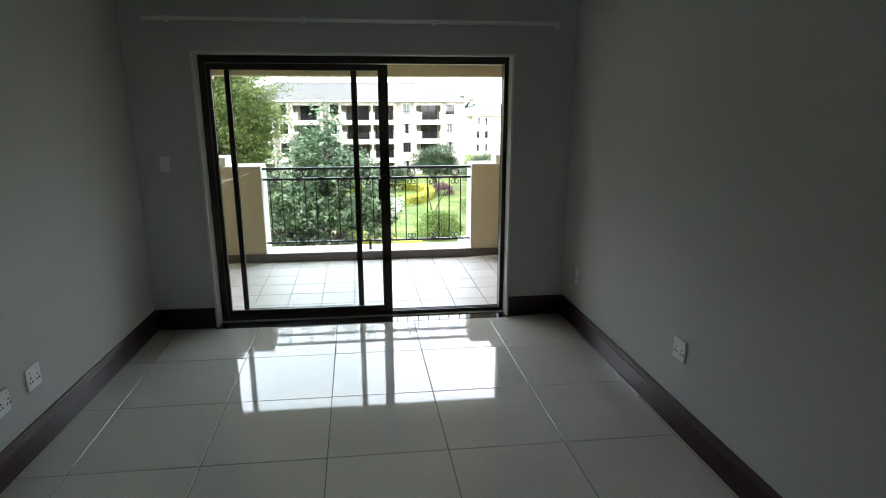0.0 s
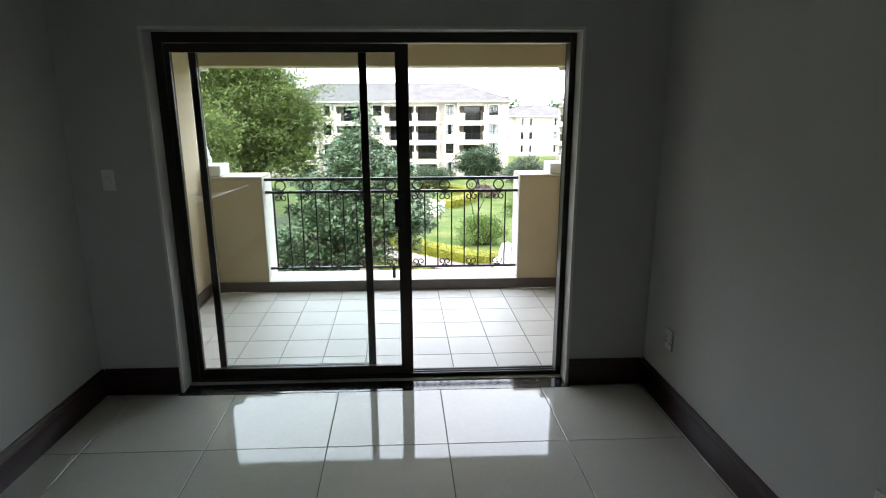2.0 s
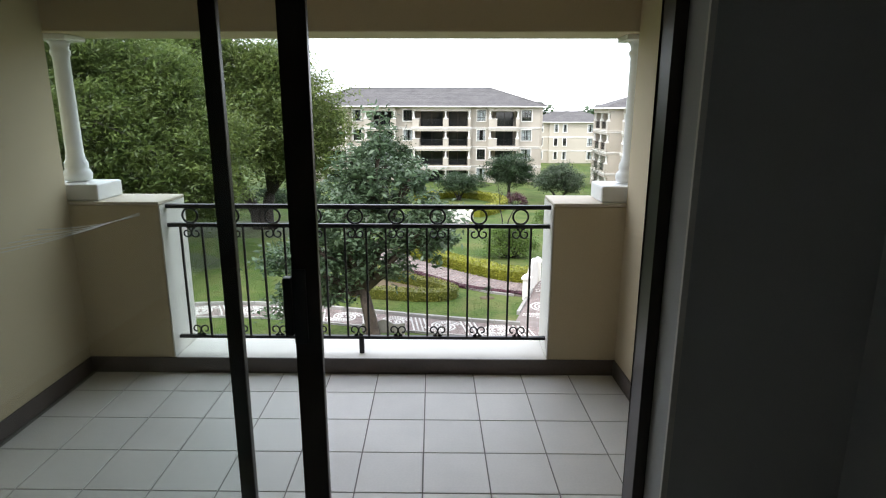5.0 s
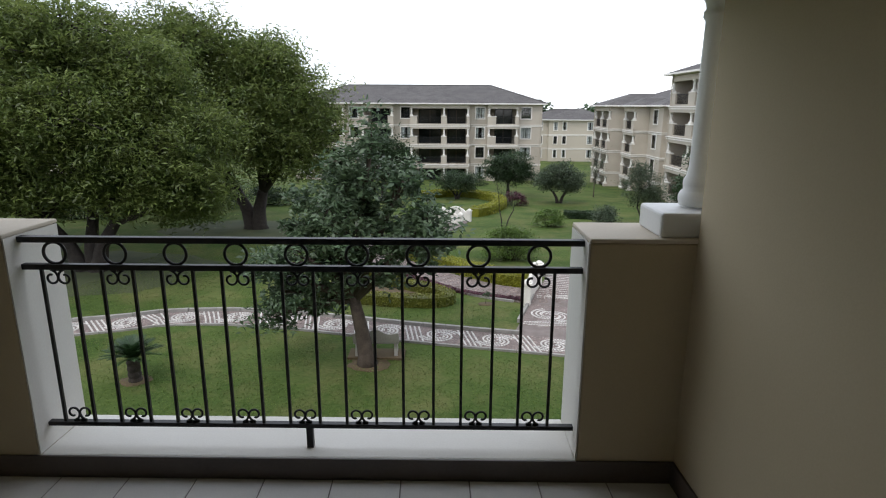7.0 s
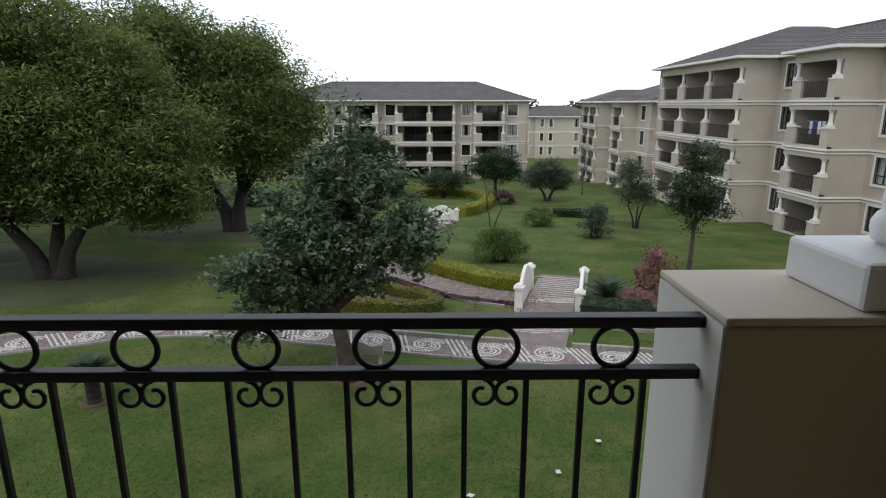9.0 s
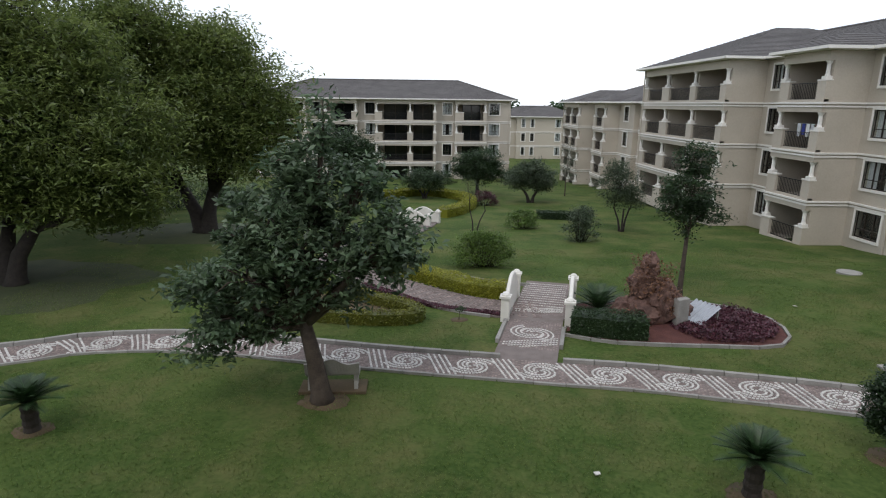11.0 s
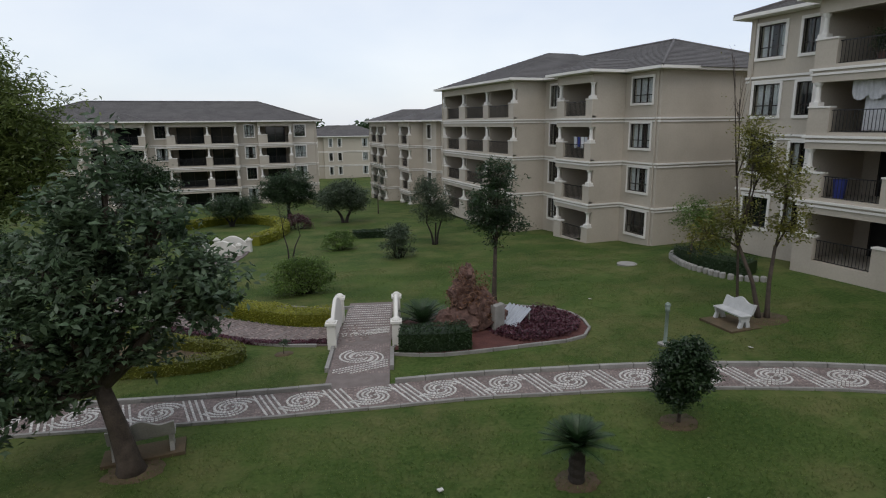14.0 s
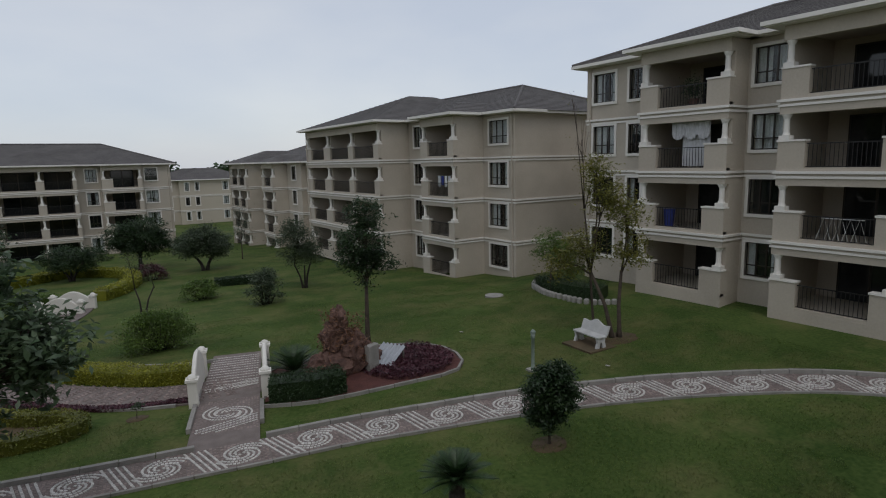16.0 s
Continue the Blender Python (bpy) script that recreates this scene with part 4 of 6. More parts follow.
def block(label, m, length, deep, floors, height, segments, wall=None, base=-0.6, group="apartment blocks", end_windows=()):
    """An apartment house. Local u runs along the front, v goes inwards. segments: (kind, u0, u1, v, openings) with kind 'wall' or 'balcony'.
    floors: floor heights above the local zero; height: from floor to floor."""
    wall = wall or M_STUCCO
    root = thing("apartment_building", label, "building", group, m)
    top = floors[-1] + height
    trims, roof, caps = Bag(), Bag(), Bag()
    back = max(s[3] for s in segments)
    vw = max(s[3] for s in segments if s[0] == "wall")
    rear = Bag().box(0, length, back + 2.2, deep, base, top)
    for kind, u0, u1, v, openings in segments:
        vb = back + 2.2
        walls = Bag()
        if kind == "wall":
            vb_in = v + 0.3
            for f in floors:
                zs, zt = f + 0.85, f + 2.35
                edge = u0
                for a, c in openings:
                    walls.box(edge, a, v, vb_in, f, f + height)
                    walls.box(a, c, v, vb_in, f, zs)
                    walls.box(a, c, v, vb_in, zt, f + height)
                    edge = c
                    w = part("window", Bag().box(a - 0.14, a, v - 0.05, v + 0.08, zs - 0.14, zt + 0.14).box(c, c + 0.14, v - 0.05, v + 0.08, zs - 0.14, zt + 0.14)
                             .box(a, c, v - 0.05, v + 0.08, zt, zt + 0.14).box(a - 0.03, c + 0.03, v - 0.09, v + 0.08, zs - 0.14, zs), M_TRIM, root, "pale plaster window surround")
                    fr = Bag()
                    nb = 2 if c - a < 1.1 else 3
                    for i in range(nb + 1):
                        uu = a + (c - a) * i / nb
                        fr.box(max(a, uu - 0.03), min(c, uu + 0.03), v + 0.1, v + 0.16, zs, zt)
                    for zz in (zs, zs + (zt - zs) * 0.3, zt - 0.05):
                        fr.box(a, c, v + 0.105, v + 0.155, zz, zz + 0.05)
                    part("frame", fr, M_BRONZE, w, "dark window frame")
                    part("pane", Bag().box(a, c, v + 0.12, v + 0.135, zs, zt), M_GLASS, w)
                    cu = Bag()
                    h = (hash_of(a + f * 3.1 + length) % 100) / 100
                    if h < 0.75:
                        wv = 0.22 + 0.5 * h
                        for e0, e1 in ((a, a + (c - a) * wv), (c - (c - a) * wv * 0.8, c)):
                            kf = max(3, int((e1 - e0) / 0.09))
                            for i in range(kf):
                                q0, q1 = e0 + (e1 - e0) * i / kf, e0 + (e1 - e0) * (i + 1) / kf
                                s0, s1 = (0.26, 0.30) if i % 2 else (0.30, 0.26)
                                cu.quad((q0, v + s0, zs), (q1, v + s1, zs), (q1, v + s1, zt), (q0, v + s0, zt))
                        part("curtain", cu, M_CURTAIN, w)
                    # near-black sheet painted as the shade inside the room
                    part("room_shade_sheet", Bag().box(a, c, v + 0.42, v + 0.45, zs, zt), M_PANE_SHADE, w)
                walls.box(edge, u1, v, vb_in, f, f + height)
            walls.box(u0, u1, v, vb_in, base, floors[0])
            walls.box(u0, u0 + 0.2, vb_in, vb, base, top).box(u1 - 0.2, u1, vb_in, vb, base, top)
        else:
            piers = [u0]
            for a, c in openings:
                piers += [a, c]
            piers.append(u1)
            for k, f in enumerate(floors):
                walls.box(u0, u1, v, vb, f - 0.3 if k else base, f)
                walls.box(u0, u1, v, v + 0.32, f + height - 0.58, f + height - 0.3)
                walls.box(u0, u1, v + 0.02, v + 0.3, f, f + 0.12)
                for i in range(0, len(piers), 2):
                    a, c = piers[i], piers[i + 1]
                    walls.box(a, c, v, v + 0.32, f, f + 1.12)
                    trims.box(a - 0.03, c + 0.03, v - 0.04, v + 0.36, f + 1.12, f + 1.19)
                    first, last = i == 0, i + 2 >= len(piers)
                    cu_ = a + 0.22 if first else (c - 0.22 if last else (a + c) / 2)
                    col = part("column", Bag().box(cu_ - 0.2, cu_ + 0.2, v - 0.02, v + 0.34, f + 1.19, f + 1.36).turned(cu_, v + 0.16, [(0.15, f + 1.36), (0.13, f + 1.42), (0.11, f + 1.5), (0.105, f + height - 0.76), (0.16, f + height - 0.66), (0.19, f + height - 0.58)], 10), M_TRIM, root, "white column on the balcony parapet")
                for i, (a, c) in enumerate(openings):
                    rl = Bag().box(a, c, v + 0.14, v + 0.18, f + 1.0, f + 1.04).box(a, c, v + 0.14, v + 0.18, f + 0.14, f + 0.17)
                    nb = int((c - a) / 0.14)
                    for q in range(nb):
                        uu = a + (c - a) * (q + 0.5) / nb
                        rl.box(uu - 0.009, uu + 0.009, v + 0.15, v + 0.17, f + 0.17, f + 1.0)
                    part("balustrade", rl, M_IRON, root, "black iron balcony railing")
                    dv = vb - 0.05
                    sd = Bag()
                    w = min(3.6, c - a - 0.1)
                    mid = (a + c) / 2
                    sd.box(mid - w / 2, mid - w / 2 + 0.06, dv - 0.05, dv, f, f + 2.1).box(mid + w / 2 - 0.06, mid + w / 2, dv - 0.05, dv, f, f + 2.1)
                    sd.box(mid - 0.05, mid + 0.05, dv - 0.05, dv, f, f + 2.1).box(mid - w / 2, mid + w / 2, dv - 0.05, dv, f + 2.1, f + 2.16)
                    dr = part("balcony_door", sd, M_BRONZE, root, "dark sliding door at the back of the balcony")
                    # opaque pane, coloured near black for the unlit room behind it
                    part("pane", Bag().box(mid - w / 2 + 0.06, mid + w / 2 - 0.06, dv - 0.03, dv - 0.02, f, f + 2.1), M_PANE_SHADE, dr)
                walls.box(u0, u0 + 0.25, v + 0.32, vb, f, f + height - 0.3).box(u1 - 0.25, u1, v + 0.32, vb, f, f + height - 0.3)
                for i in range(2, len(piers) - 2, 2):
                    mid = (piers[i] + piers[i + 1]) / 2
                    walls.box(mid - 0.12, mid + 0.12, v + 0.4, vb, f, f + height - 0.3)
            walls.box(u0, u1, v, vb, top - 0.3, top)
        part("wall", walls, wall, root)
        for f in floors[1:]:
            for dz, out, hh in ((-0.12, 0.10, 0.1), (-0.3, 0.06, 0.09)):
                trims.box(u0 - (out if kind != "wall" else 0), u1 + (out if kind != "wall" else 0), v - out, v + 0.0 - 0.002, f + dz, f + dz + hh)
                trims.box(u1 + 0.002, u1 + out, v - 0.002, vb, f + dz, f + dz + hh)
                trims.box(u0 - out, u0 - 0.002, v - 0.002, vb, f + dz, f + dz + hh)
        hip(roof, u0 - 0.6, u1 + 0.6, v - 0.6, deep + 0.55, top + 0.125) if v < vw else None
        trims.box(u0 - 0.5, u1 + 0.5, v - 0.5, vb, top - 0.03, top + 0.12)
        trims.box(u0 - 0.62, u1 + 0.62, v - 0.64, v - 0.5, top + 0.0, top + 0.16)
        trims.box(u1 + 0.5, u1 + 0.62, v - 0.5, vb, top + 0.0, top + 0.16)
        trims.box(u0 - 0.62, u0 - 0.5, v - 0.5, vb, top + 0.0, top + 0.16)
    trims.box(-0.5, length + 0.5, back + 2.2, deep + 0.5, top - 0.03, top + 0.12)
    for f in floors[1:]:
        trims.box(length + 0.002, length + 0.1, back + 2.2, deep, f - 0.12, f - 0.02)
        trims.box(length + 0.002, length + 0.06, back + 2.2, deep, f - 0.3, f - 0.21)
        trims.box(-0.1, -0.002, back + 2.2, deep, f - 0.12, f - 0.02)
    hip(roof, -0.6, length + 0.6, vw - 0.6, deep + 0.6, top + 0.12)
    ridge_caps(caps, -0.6, length + 0.6, vw - 0.6, deep + 0.6, top + 0.14)
    part("rear_wall", rear, wall, root)
    part("moulding", trims, M_TRIM, root, "pale plaster bands and eaves")
    rf = part("roof", roof, M_ROOF, root, "dark grey tiled hipped roof")
    part("ridge_tiles", caps, M_ROOF, rf)
    for uu, vv in ((length - 0.25, segments[-1][3] - 0.07), (0.3, segments[0][3] - 0.07)):
        part("downpipe", Bag().tube([(uu, vv, base), (uu, vv, top)], 0.05, 8), M_STUCCO, root)
    return root


def hash_of(v):
    return int(abs(math.sin(v * 12.9898) * 43758.5453) * 100)


# the block with its end turned to the garden's middle
S = 2.75
FL = [0, S, 2 * S, 3 * S]
block("beige four storey apartment block with dark hipped roof", pose(25.4, 60.8, -6.5, 0, 0, -90), 25.4, 13.0, FL, S,
      [("balcony", 0.0, 14.6, -4.1, [(1.2, 4.2), (5.6, 9.3), (10.2, 13.8)]), ("wall", 14.6, 18.0, -1.4, [(15.4, 16.6)]),
       ("balcony", 18.0, 22.1, -2.5, [(18.9, 21.4)]), ("wall", 22.1, 25.4, 0.0, [(22.8, 24.65)])])
# the nearest block
block("large beige apartment block with balconies facing the lawn", pose(25.8, 29.8, -4.65, 0, 0, -90), 27.0, 13.0, FL, S,
      [("wall", 0.0, 4.6, 0.0, [(0.5, 1.95), (2.85, 3.65)]), ("balcony", 4.6, 9.03, -1.4, [(5.55, 8.0)]), ("wall", 9.03, 11.1, 0.0, [(9.3, 10.6)]),
       ("balcony", 11.1, 15.4, -1.4, [(12.1, 14.6)]), ("wall", 15.4, 20.0, 0.0, [(16.3, 17.8)]), ("balcony", 20.0, 24.4, -1.4, [(21.0, 23.4)]), ("wall", 24.4, 27.0, 0.0, [])])
# the far block across the garden
S1 = 2.8
block("far beige apartment block with three bays of balconies", pose(-22.0, 90.0, -9.3), 35.9, 14.0, [0, S1, 2 * S1, 3 * S1], S1,
      [("wall", 0.0, 3.0, 0.0, [(0.8, 2.2)]), ("balcony", 3.0, 7.6, -1.3, [(4.0, 6.8)]), ("wall", 7.6, 10.0, 0.0, [(8.2, 9.4)]), ("balcony", 10.0, 14.6, -1.3, [(11.0, 13.8)]), ("wall", 14.6, 17.0, 0.0, [(15.6, 16.9)]),
       ("balcony", 17.0, 25.4, -1.6, [(18.0, 21.4), (22.2, 25.0)]), ("wall", 25.4, 28.0, 0.0, [(26.4, 27.6)]), ("balcony", 28.0, 32.4, -1.3, [(29.2, 31.9)]), ("wall", 32.4, 35.9, 0.0, [(32.9, 34.3)])])
# the block beyond the end of the near one
block("distant beige apartment block with small balconies", pose(24.5, 88.0, -9.3, 0, 0, -90), 24.0, 13.0, [0, S, 2 * S, 3 * S], S,
      [("balcony", 0.0, 7.5, -3.6, [(0.8, 3.4), (4.2, 6.6)]), ("wall", 7.5, 10.0, -1.2, []), ("balcony", 10.0, 14.0, -2.4, [(10.9, 13.2)]), ("wall", 14.0, 18.5, -0.6, [(15.6, 16.9)]), ("wall", 18.5, 24.0, 0.0, [(19.5, 21.0)])])
block("pale far building between the blocks", pose(17.5, 125.0, -12.0), 16.0, 10.0, [0, S, 2 * S, 3 * S], S, [("wall", 0.0, 3.2, 0.0, [(1.0, 2.0)]), ("wall", 3.2, 16.0, -0.8, [(4.2, 4.9), (6.0, 6.7), (11, 12)])], M_STUCCO_DIM)
block("pale apartment block half hidden behind trees", pose(-46, 62, -8.2, 0, 0, 25), 22.0, 12.0, [0, S, 2 * S, 3 * S], S, [("wall", 0.0, 11.0, 0.0, [(2, 3.4), (6, 7.4)]), ("balcony", 11.0, 17.0, -1.3, [(12, 16)]), ("wall", 17.0, 22.0, 0.0, [(18.5, 20)])], M_STUCCO_DIM)

# ---------------------------------------------------------------- trees and planting
tree(-1.8, 19.9, "broad-leaved tree with a leaning brown trunk beside a bench", (-0.35, 0.0, 2.1, 0.235),
     [(-0.3, 0, 3.9, 1.2, 1.3, 0.9), (-1.6, -0.2, 3.3, 1.0, 1.1, 0.7), (-2.1, 0.1, 2.2, 0.8, 1.0, 0.5), (1.4, 0.2, 3.6, 1.1, 1.1, 0.8), (0.1, 0.3, 5.2, 0.95, 1.0, 0.8), (-0.9, 0, 4.7, 1.0, 1.0, 0.75),
      (0.3, 0, 6.5, 0.35, 0.4, 0.7), (-0.7, 0.5, 2.7, 0.9, 1.1, 0.5), (1.9, -0.1, 4.3, 0.8, 0.8, 0.5), (1.1, 0.1, 5.4, 0.6, 0.6, 0.6), (-2.9, 0.2, 2.9, 0.6, 0.7, 0.4), (-0.4, 0, 5.9, 0.6, 0.6, 0.5),
      (0.7, 0.1, 2.7, 0.5, 0.6, 0.35), (-1.7, 0, 4.2, 0.6, 0.6, 0.4), (-2.6, 0, 1.5, 0.6, 0.6, 0.4), (-1.2, 0.2, 1.9, 0.6, 0.6, 0.35)],
     L_BROAD, 0.22, 300, 58, 0.2, seed=11, shell=0.45)
tree(-12.6, 43.0, "large spreading tree with feathery foliage and dark forked trunk", (-0.3, 0.2, 2.6, 0.5),
     [(0, 0, 7.5, 4.6, 4.6, 3.0), (3.0, -0.5, 8.2, 2.9, 3.2, 2.6), (-3.5, 0, 8.8, 4.0, 4.0, 3.2), (1.0, 0.5, 10.2, 3.4, 3.5, 2.5), (-3.5, -1, 11.2, 3.2, 3.4, 2.2), (3.6, -1, 5.0, 2.4, 2.4, 1.8), (-4, -2.5, 5.2, 3, 2.4, 2.0), (-7, 0, 10.5, 3.5, 3.5, 2.8), (1.5, -2, 6.4, 3, 2, 2), (-8, -1, 6, 3.5, 3, 2.6), (4.6, 0, 7.2, 1.7, 2, 1.7), (-3.5, 0, 12.4, 3.0, 3, 1.7), (1.0, 0, 11.0, 2.8, 2.6, 1.5)],
     L_FEATHER, 0.33, 1700, 60, 0.50, M_BARK_D, 12, [(0.4, 0), (-0.5, 0.2)], 0.3, 0.3, shell=0.3)
tree(-16.3, 30.3, "large dense garden tree with several dark leaning trunks", (-0.5, 0.2, 2.4, 0.36),
     [(0, 0, 7.0, 3.6, 3.8, 2.4), (3.0, 0.6, 6.2, 2.6, 3.0, 2.2), (-4.0, 0, 7.5, 3.6, 3.8, 2.8), (-1, 1, 9.2, 3.4, 3.6, 2.2), (2.6, 1.5, 8.4, 2.5, 2.6, 2.0), (4.4, 0, 4.2, 2.2, 2.2, 1.6), (-2.5, -1.5, 4.4, 2.8, 2.2, 1.5), (-6, 0, 5.2, 3, 3, 2.4), (5.4, 1, 6.4, 1.8, 2, 1.6), (1.2, -1.5, 5.0, 2.4, 1.8, 1.4), (-5, -1, 3.4, 2.5, 2, 1.3), (-3.5, 0.5, 10.8, 3.2, 3.2, 1.8), (-7, 0, 12.2, 3.6, 3.2, 2.4), (5.0, 0.5, 3.2, 1.3, 1.6, 0.9), (2.4, -1.2, 3.6, 1.6, 1.4, 0.9), (-2, 2.5, 3.4, 4.0, 1.6, 1.3), (4.0, -1.0, 5.4, 2.2, 1.8, 1.7), (-3.5, -2.0, 6.2, 3.0, 2.0, 2.0), (0.5, -2.2, 7.2, 3.0, 2.0, 1.8), (5.6, -0.2, 4.6, 1.4, 1.5, 1.5), (-7.5, -1.5, 4.4, 2.8, 2.0, 1.8), (3.5, 2.0, 3.2, 2.6, 1.6, 1.2), (-8, 1, 3.6, 3.2, 2, 1.6), (0.0, 0.5, 10.6, 3.2, 3, 1.5), (3.0, 1, 9.0, 2.2, 2.2, 1.4)],
     L_FEATHER, 0.27, 2700, 62, 0.42, M_BARK_D, 13, [(0.9, 0), (-0.8, 0.2), (0.1, 0.5)], 0.3, 0.3, shell=0.3)
tree(-26.0, 34.0, "dense dark garden tree behind other trees", (0, 0, 2.6, 0.4),
     [(0, 0, 7.0, 5, 5, 3.6), (3.5, -1, 6, 3.2, 3.2, 2.6), (-4, 0, 8, 4, 4, 3), (1, 0, 10.2, 4, 4, 2.4), (0, 0, 13, 4.5, 4, 2.4)], L_FEATHER, 0.32, 1000, 48, 0.55, M_BARK_D, 14)
tree(-23.0, 52.0, "tall dense garden tree", (0, 0, 3, 0.4), [(0, 0, 8, 5, 5, 4), (4, 0, 7, 3.5, 3.5, 3), (-4, 0, 9, 4, 4, 3)], L_DARK, 0.36, 520, 40, 0.6, M_BARK_D, 15)
tree(-6.0, 62.0, "garden tree behind the spreading tree", (0, 0, 2, 0.25), [(0, 0, 4.6, 2.6, 2.6, 2.0), (1.6, 0, 3.8, 1.7, 1.7, 1.3)], L_DARK, 0.28, 260, 36, 0.35, M_BARK_D, 16)
tree(10.8, 27.9, "slender young tree with a bare lower trunk", (0.05, 0, 2.7, 0.1),
     [(0, 0, 4.3, 0.95, 0.95, 0.8), (0.1, 0, 5.3, 0.6, 0.6, 0.75), (-0.6, 0, 3.6, 0.6, 0.6, 0.5), (0.8, 0, 3.4, 0.6, 0.6, 0.5), (0.1, 0.1, 3.2, 0.5, 0.5, 0.4), (-0.1, 0, 2.5, 0.25, 0.25, 0.25)], L_DARK, 0.14, 190, 42, 0.17, seed=17)
tree(14.0, 43.5, "olive tree with several thin upright stems", (-0.1, 0, 1.6, 0.07), [(-0.3, 0, 3.0, 1.3, 1.3, 1.3), (0.5, 0, 2.3, 0.8, 0.8, 0.8), (-0.6, 0, 3.8, 0.7, 0.7, 0.8)], L_OLIVE, 0.15, 220, 42, 0.24, M_BARK_D, 18, [(0.25, 0), (-0.2, 0.1), (0, -0.2)], 0, 0.28)
tree(11.2, 60.0, "round-headed small tree with dark forked trunk", (0, 0, 1.2, 0.16), [(0, 0, 2.5, 1.9, 1.9, 1.2), (1.2, 0, 2.0, 1.3, 1.3, 0.9), (-1.3, 0, 2.1, 1.2, 1.2, 0.9), (0.2, 0, 3.3, 1.1, 1.1, 0.7)], L_OLIVE, 0.2, 260, 40, 0.28, M_BARK_D, 19, [(0.3, 0), (-0.3, 0)])
tree(6.9, 66.4, "dark rounded tree near the far block", (0, 0, 1.6, 0.2), [(0.2, 0, 3.2, 2.3, 2.2, 1.7), (1.4, 0, 2.6, 1.5, 1.5, 1.1), (-1.3, 0, 2.9, 1.4, 1.4, 1.1)], L_DARK, 0.22, 330, 42, 0.32, M_BARK_D, 20)
tree(1.4, 63.1, "low dome-shaped ornamental tree by the round hedge", (0, 0, 0.8, 0.12), [(0, 0, 1.9, 2.0, 2.0, 1.0), (0.9, 0, 1.6, 1.1, 1.1, 0.7), (-0.9, 0, 1.6, 1.1, 1.1, 0.7)], L_DARK, 0.17, 240, 42, 0.24, M_BARK_D, 21, [(0.2, 0), (-0.2, 0), (0, 0.2)])
tree(4.3, 42.9, "small nearly leafless tree with thin forked stems", (0.2, 0, 1.5, 0.05), [(-0.2, 0, 2.6, 0.7, 0.7, 0.9), (0.5, 0, 2.3, 0.5, 0.5, 0.7), (-0.6, 0, 3.4, 0.5, 0.5, 0.7)], L_OLIVE, 0.10, 60, 7, 0.18, M_BARK_D, 22, [(0.2, 0), (-0.25, 0)])
tree(18.05, 21.2, "thin sparse tree with yellowing leaves beside a bench", (-0.3, 0.4, 2.6, 0.085),
     [(-0.3, 0.4, 5.6, 0.7, 0.7, 0.8), (0.3, -0.2, 4.8, 0.7, 0.7, 0.6), (-0.9, 0.9, 3.6, 0.6, 0.7, 0.7), (-1.4, 1.5, 2.9, 0.6, 0.6, 0.6), (0.5, -0.3, 3.4, 0.6, 0.6, 0.5), (-0.5, 0.6, 6.5, 0.5, 0.5, 0.4)], L_AUTUMN, 0.14, 200, 32, 0.22, seed=23, stems=[(0.3, -0.15), (-0.15, 0.15)])
tree(17.75, 22.0, "bare dead stems rising above the sparse tree", (-0.2, 0.4, 5.0, 0.05),
     [(-0.3, 0.5, 7.6, 0.5, 0.6, 1.3), (-0.5, 0.7, 9.0, 0.35, 0.4, 0.7), (0.2, 0, 7.0, 0.4, 0.4, 0.6)], L_AUTUMN, 0.08, 60, 1, 0.1, seed=24)
tree(21.9, 28.6, "small leafy tree in the stone-edged bed", (0, 0, 1.2, 0.06), [(0, 0, 2.4, 0.9, 0.9, 0.9), (0.5, -0.5, 1.9, 0.7, 0.7, 0.6)], L_BRIGHT, 0.13, 110, 34, 0.18, seed=25)
tree(10.4, 16.95, "small bushy young tree standing in the lawn", (0.02, 0, 0.62, 0.045), [(0, 0, 1.3, 0.52, 0.52, 0.58), (0.15, 0, 1.85, 0.4, 0.4, 0.3), (-0.32, 0, 1.6, 0.34, 0.34, 0.36), (-0.2, 0, 0.85, 0.4, 0.4, 0.28), (0.45, 0, 1.3, 0.35, 0.35, 0.4)], L_DARK, 0.11, 300, 46, 0.1, seed=26)
tree(2.0, 25.55, "newly planted sapling in a round soil patch", (0.02, 0, 0.32, 0.012), [(0.02, 0, 0.42, 0.16, 0.16, 0.12)], L_DARK, 0.07, 24, 8, 0.05, seed=28)
tree(16.0, 66.0, "thin pale weeping tree beside the far block", (0, 0, 2.0, 0.06), [(0, 0, 4.0, 0.9, 0.9, 1.6), (0.4, 0, 2.8, 0.8, 0.8, 1.2)], L_OLIVE, 0.16, 90, 18, 0.3, M_BARK, 27, None, 0.6, 0.2)
for i, (x, y, s) in enumerate(((-5, 78, 1.0), (4, 80, 0.8), (17.5, 83, 1.1), (-14, 76, 1.3), (13, 84, 0.9))):
    bush(x, y, 4 * s, 3 * s, 1.7 * s, L_DARK, "dark shrubbery at the foot of the far block", 1500, 0.2, 40 + i)
FAR = Bag()
far_pts, rng_f = [], np.random.default_rng(7)
for i in range(120):
    x, y = -190 + 380 * (i / 119) + rng_f.normal() * 2, 215 + rng_f.normal() * 12
    h = 12 + rng_f.normal() * 1.6
    FAR.tube([(x, y, -9.4), (x, y, -9.4 + h * 0.7)], 0.3, 5)
    for k in range(140):
        q = rng_f.normal(size=3)
        q /= np.linalg.norm(q)
        far_pts.append((x + q[0] * 4.4, y + q[1] * 3, -9.4 + h * 0.6 + q[2] * h * 0.42 * rng_f.uniform(0.7, 1.1)))
tagged(part("far_trunks", FAR, M_BARK_D), "trunks of the distant line of trees", "trees", "", "stuff")
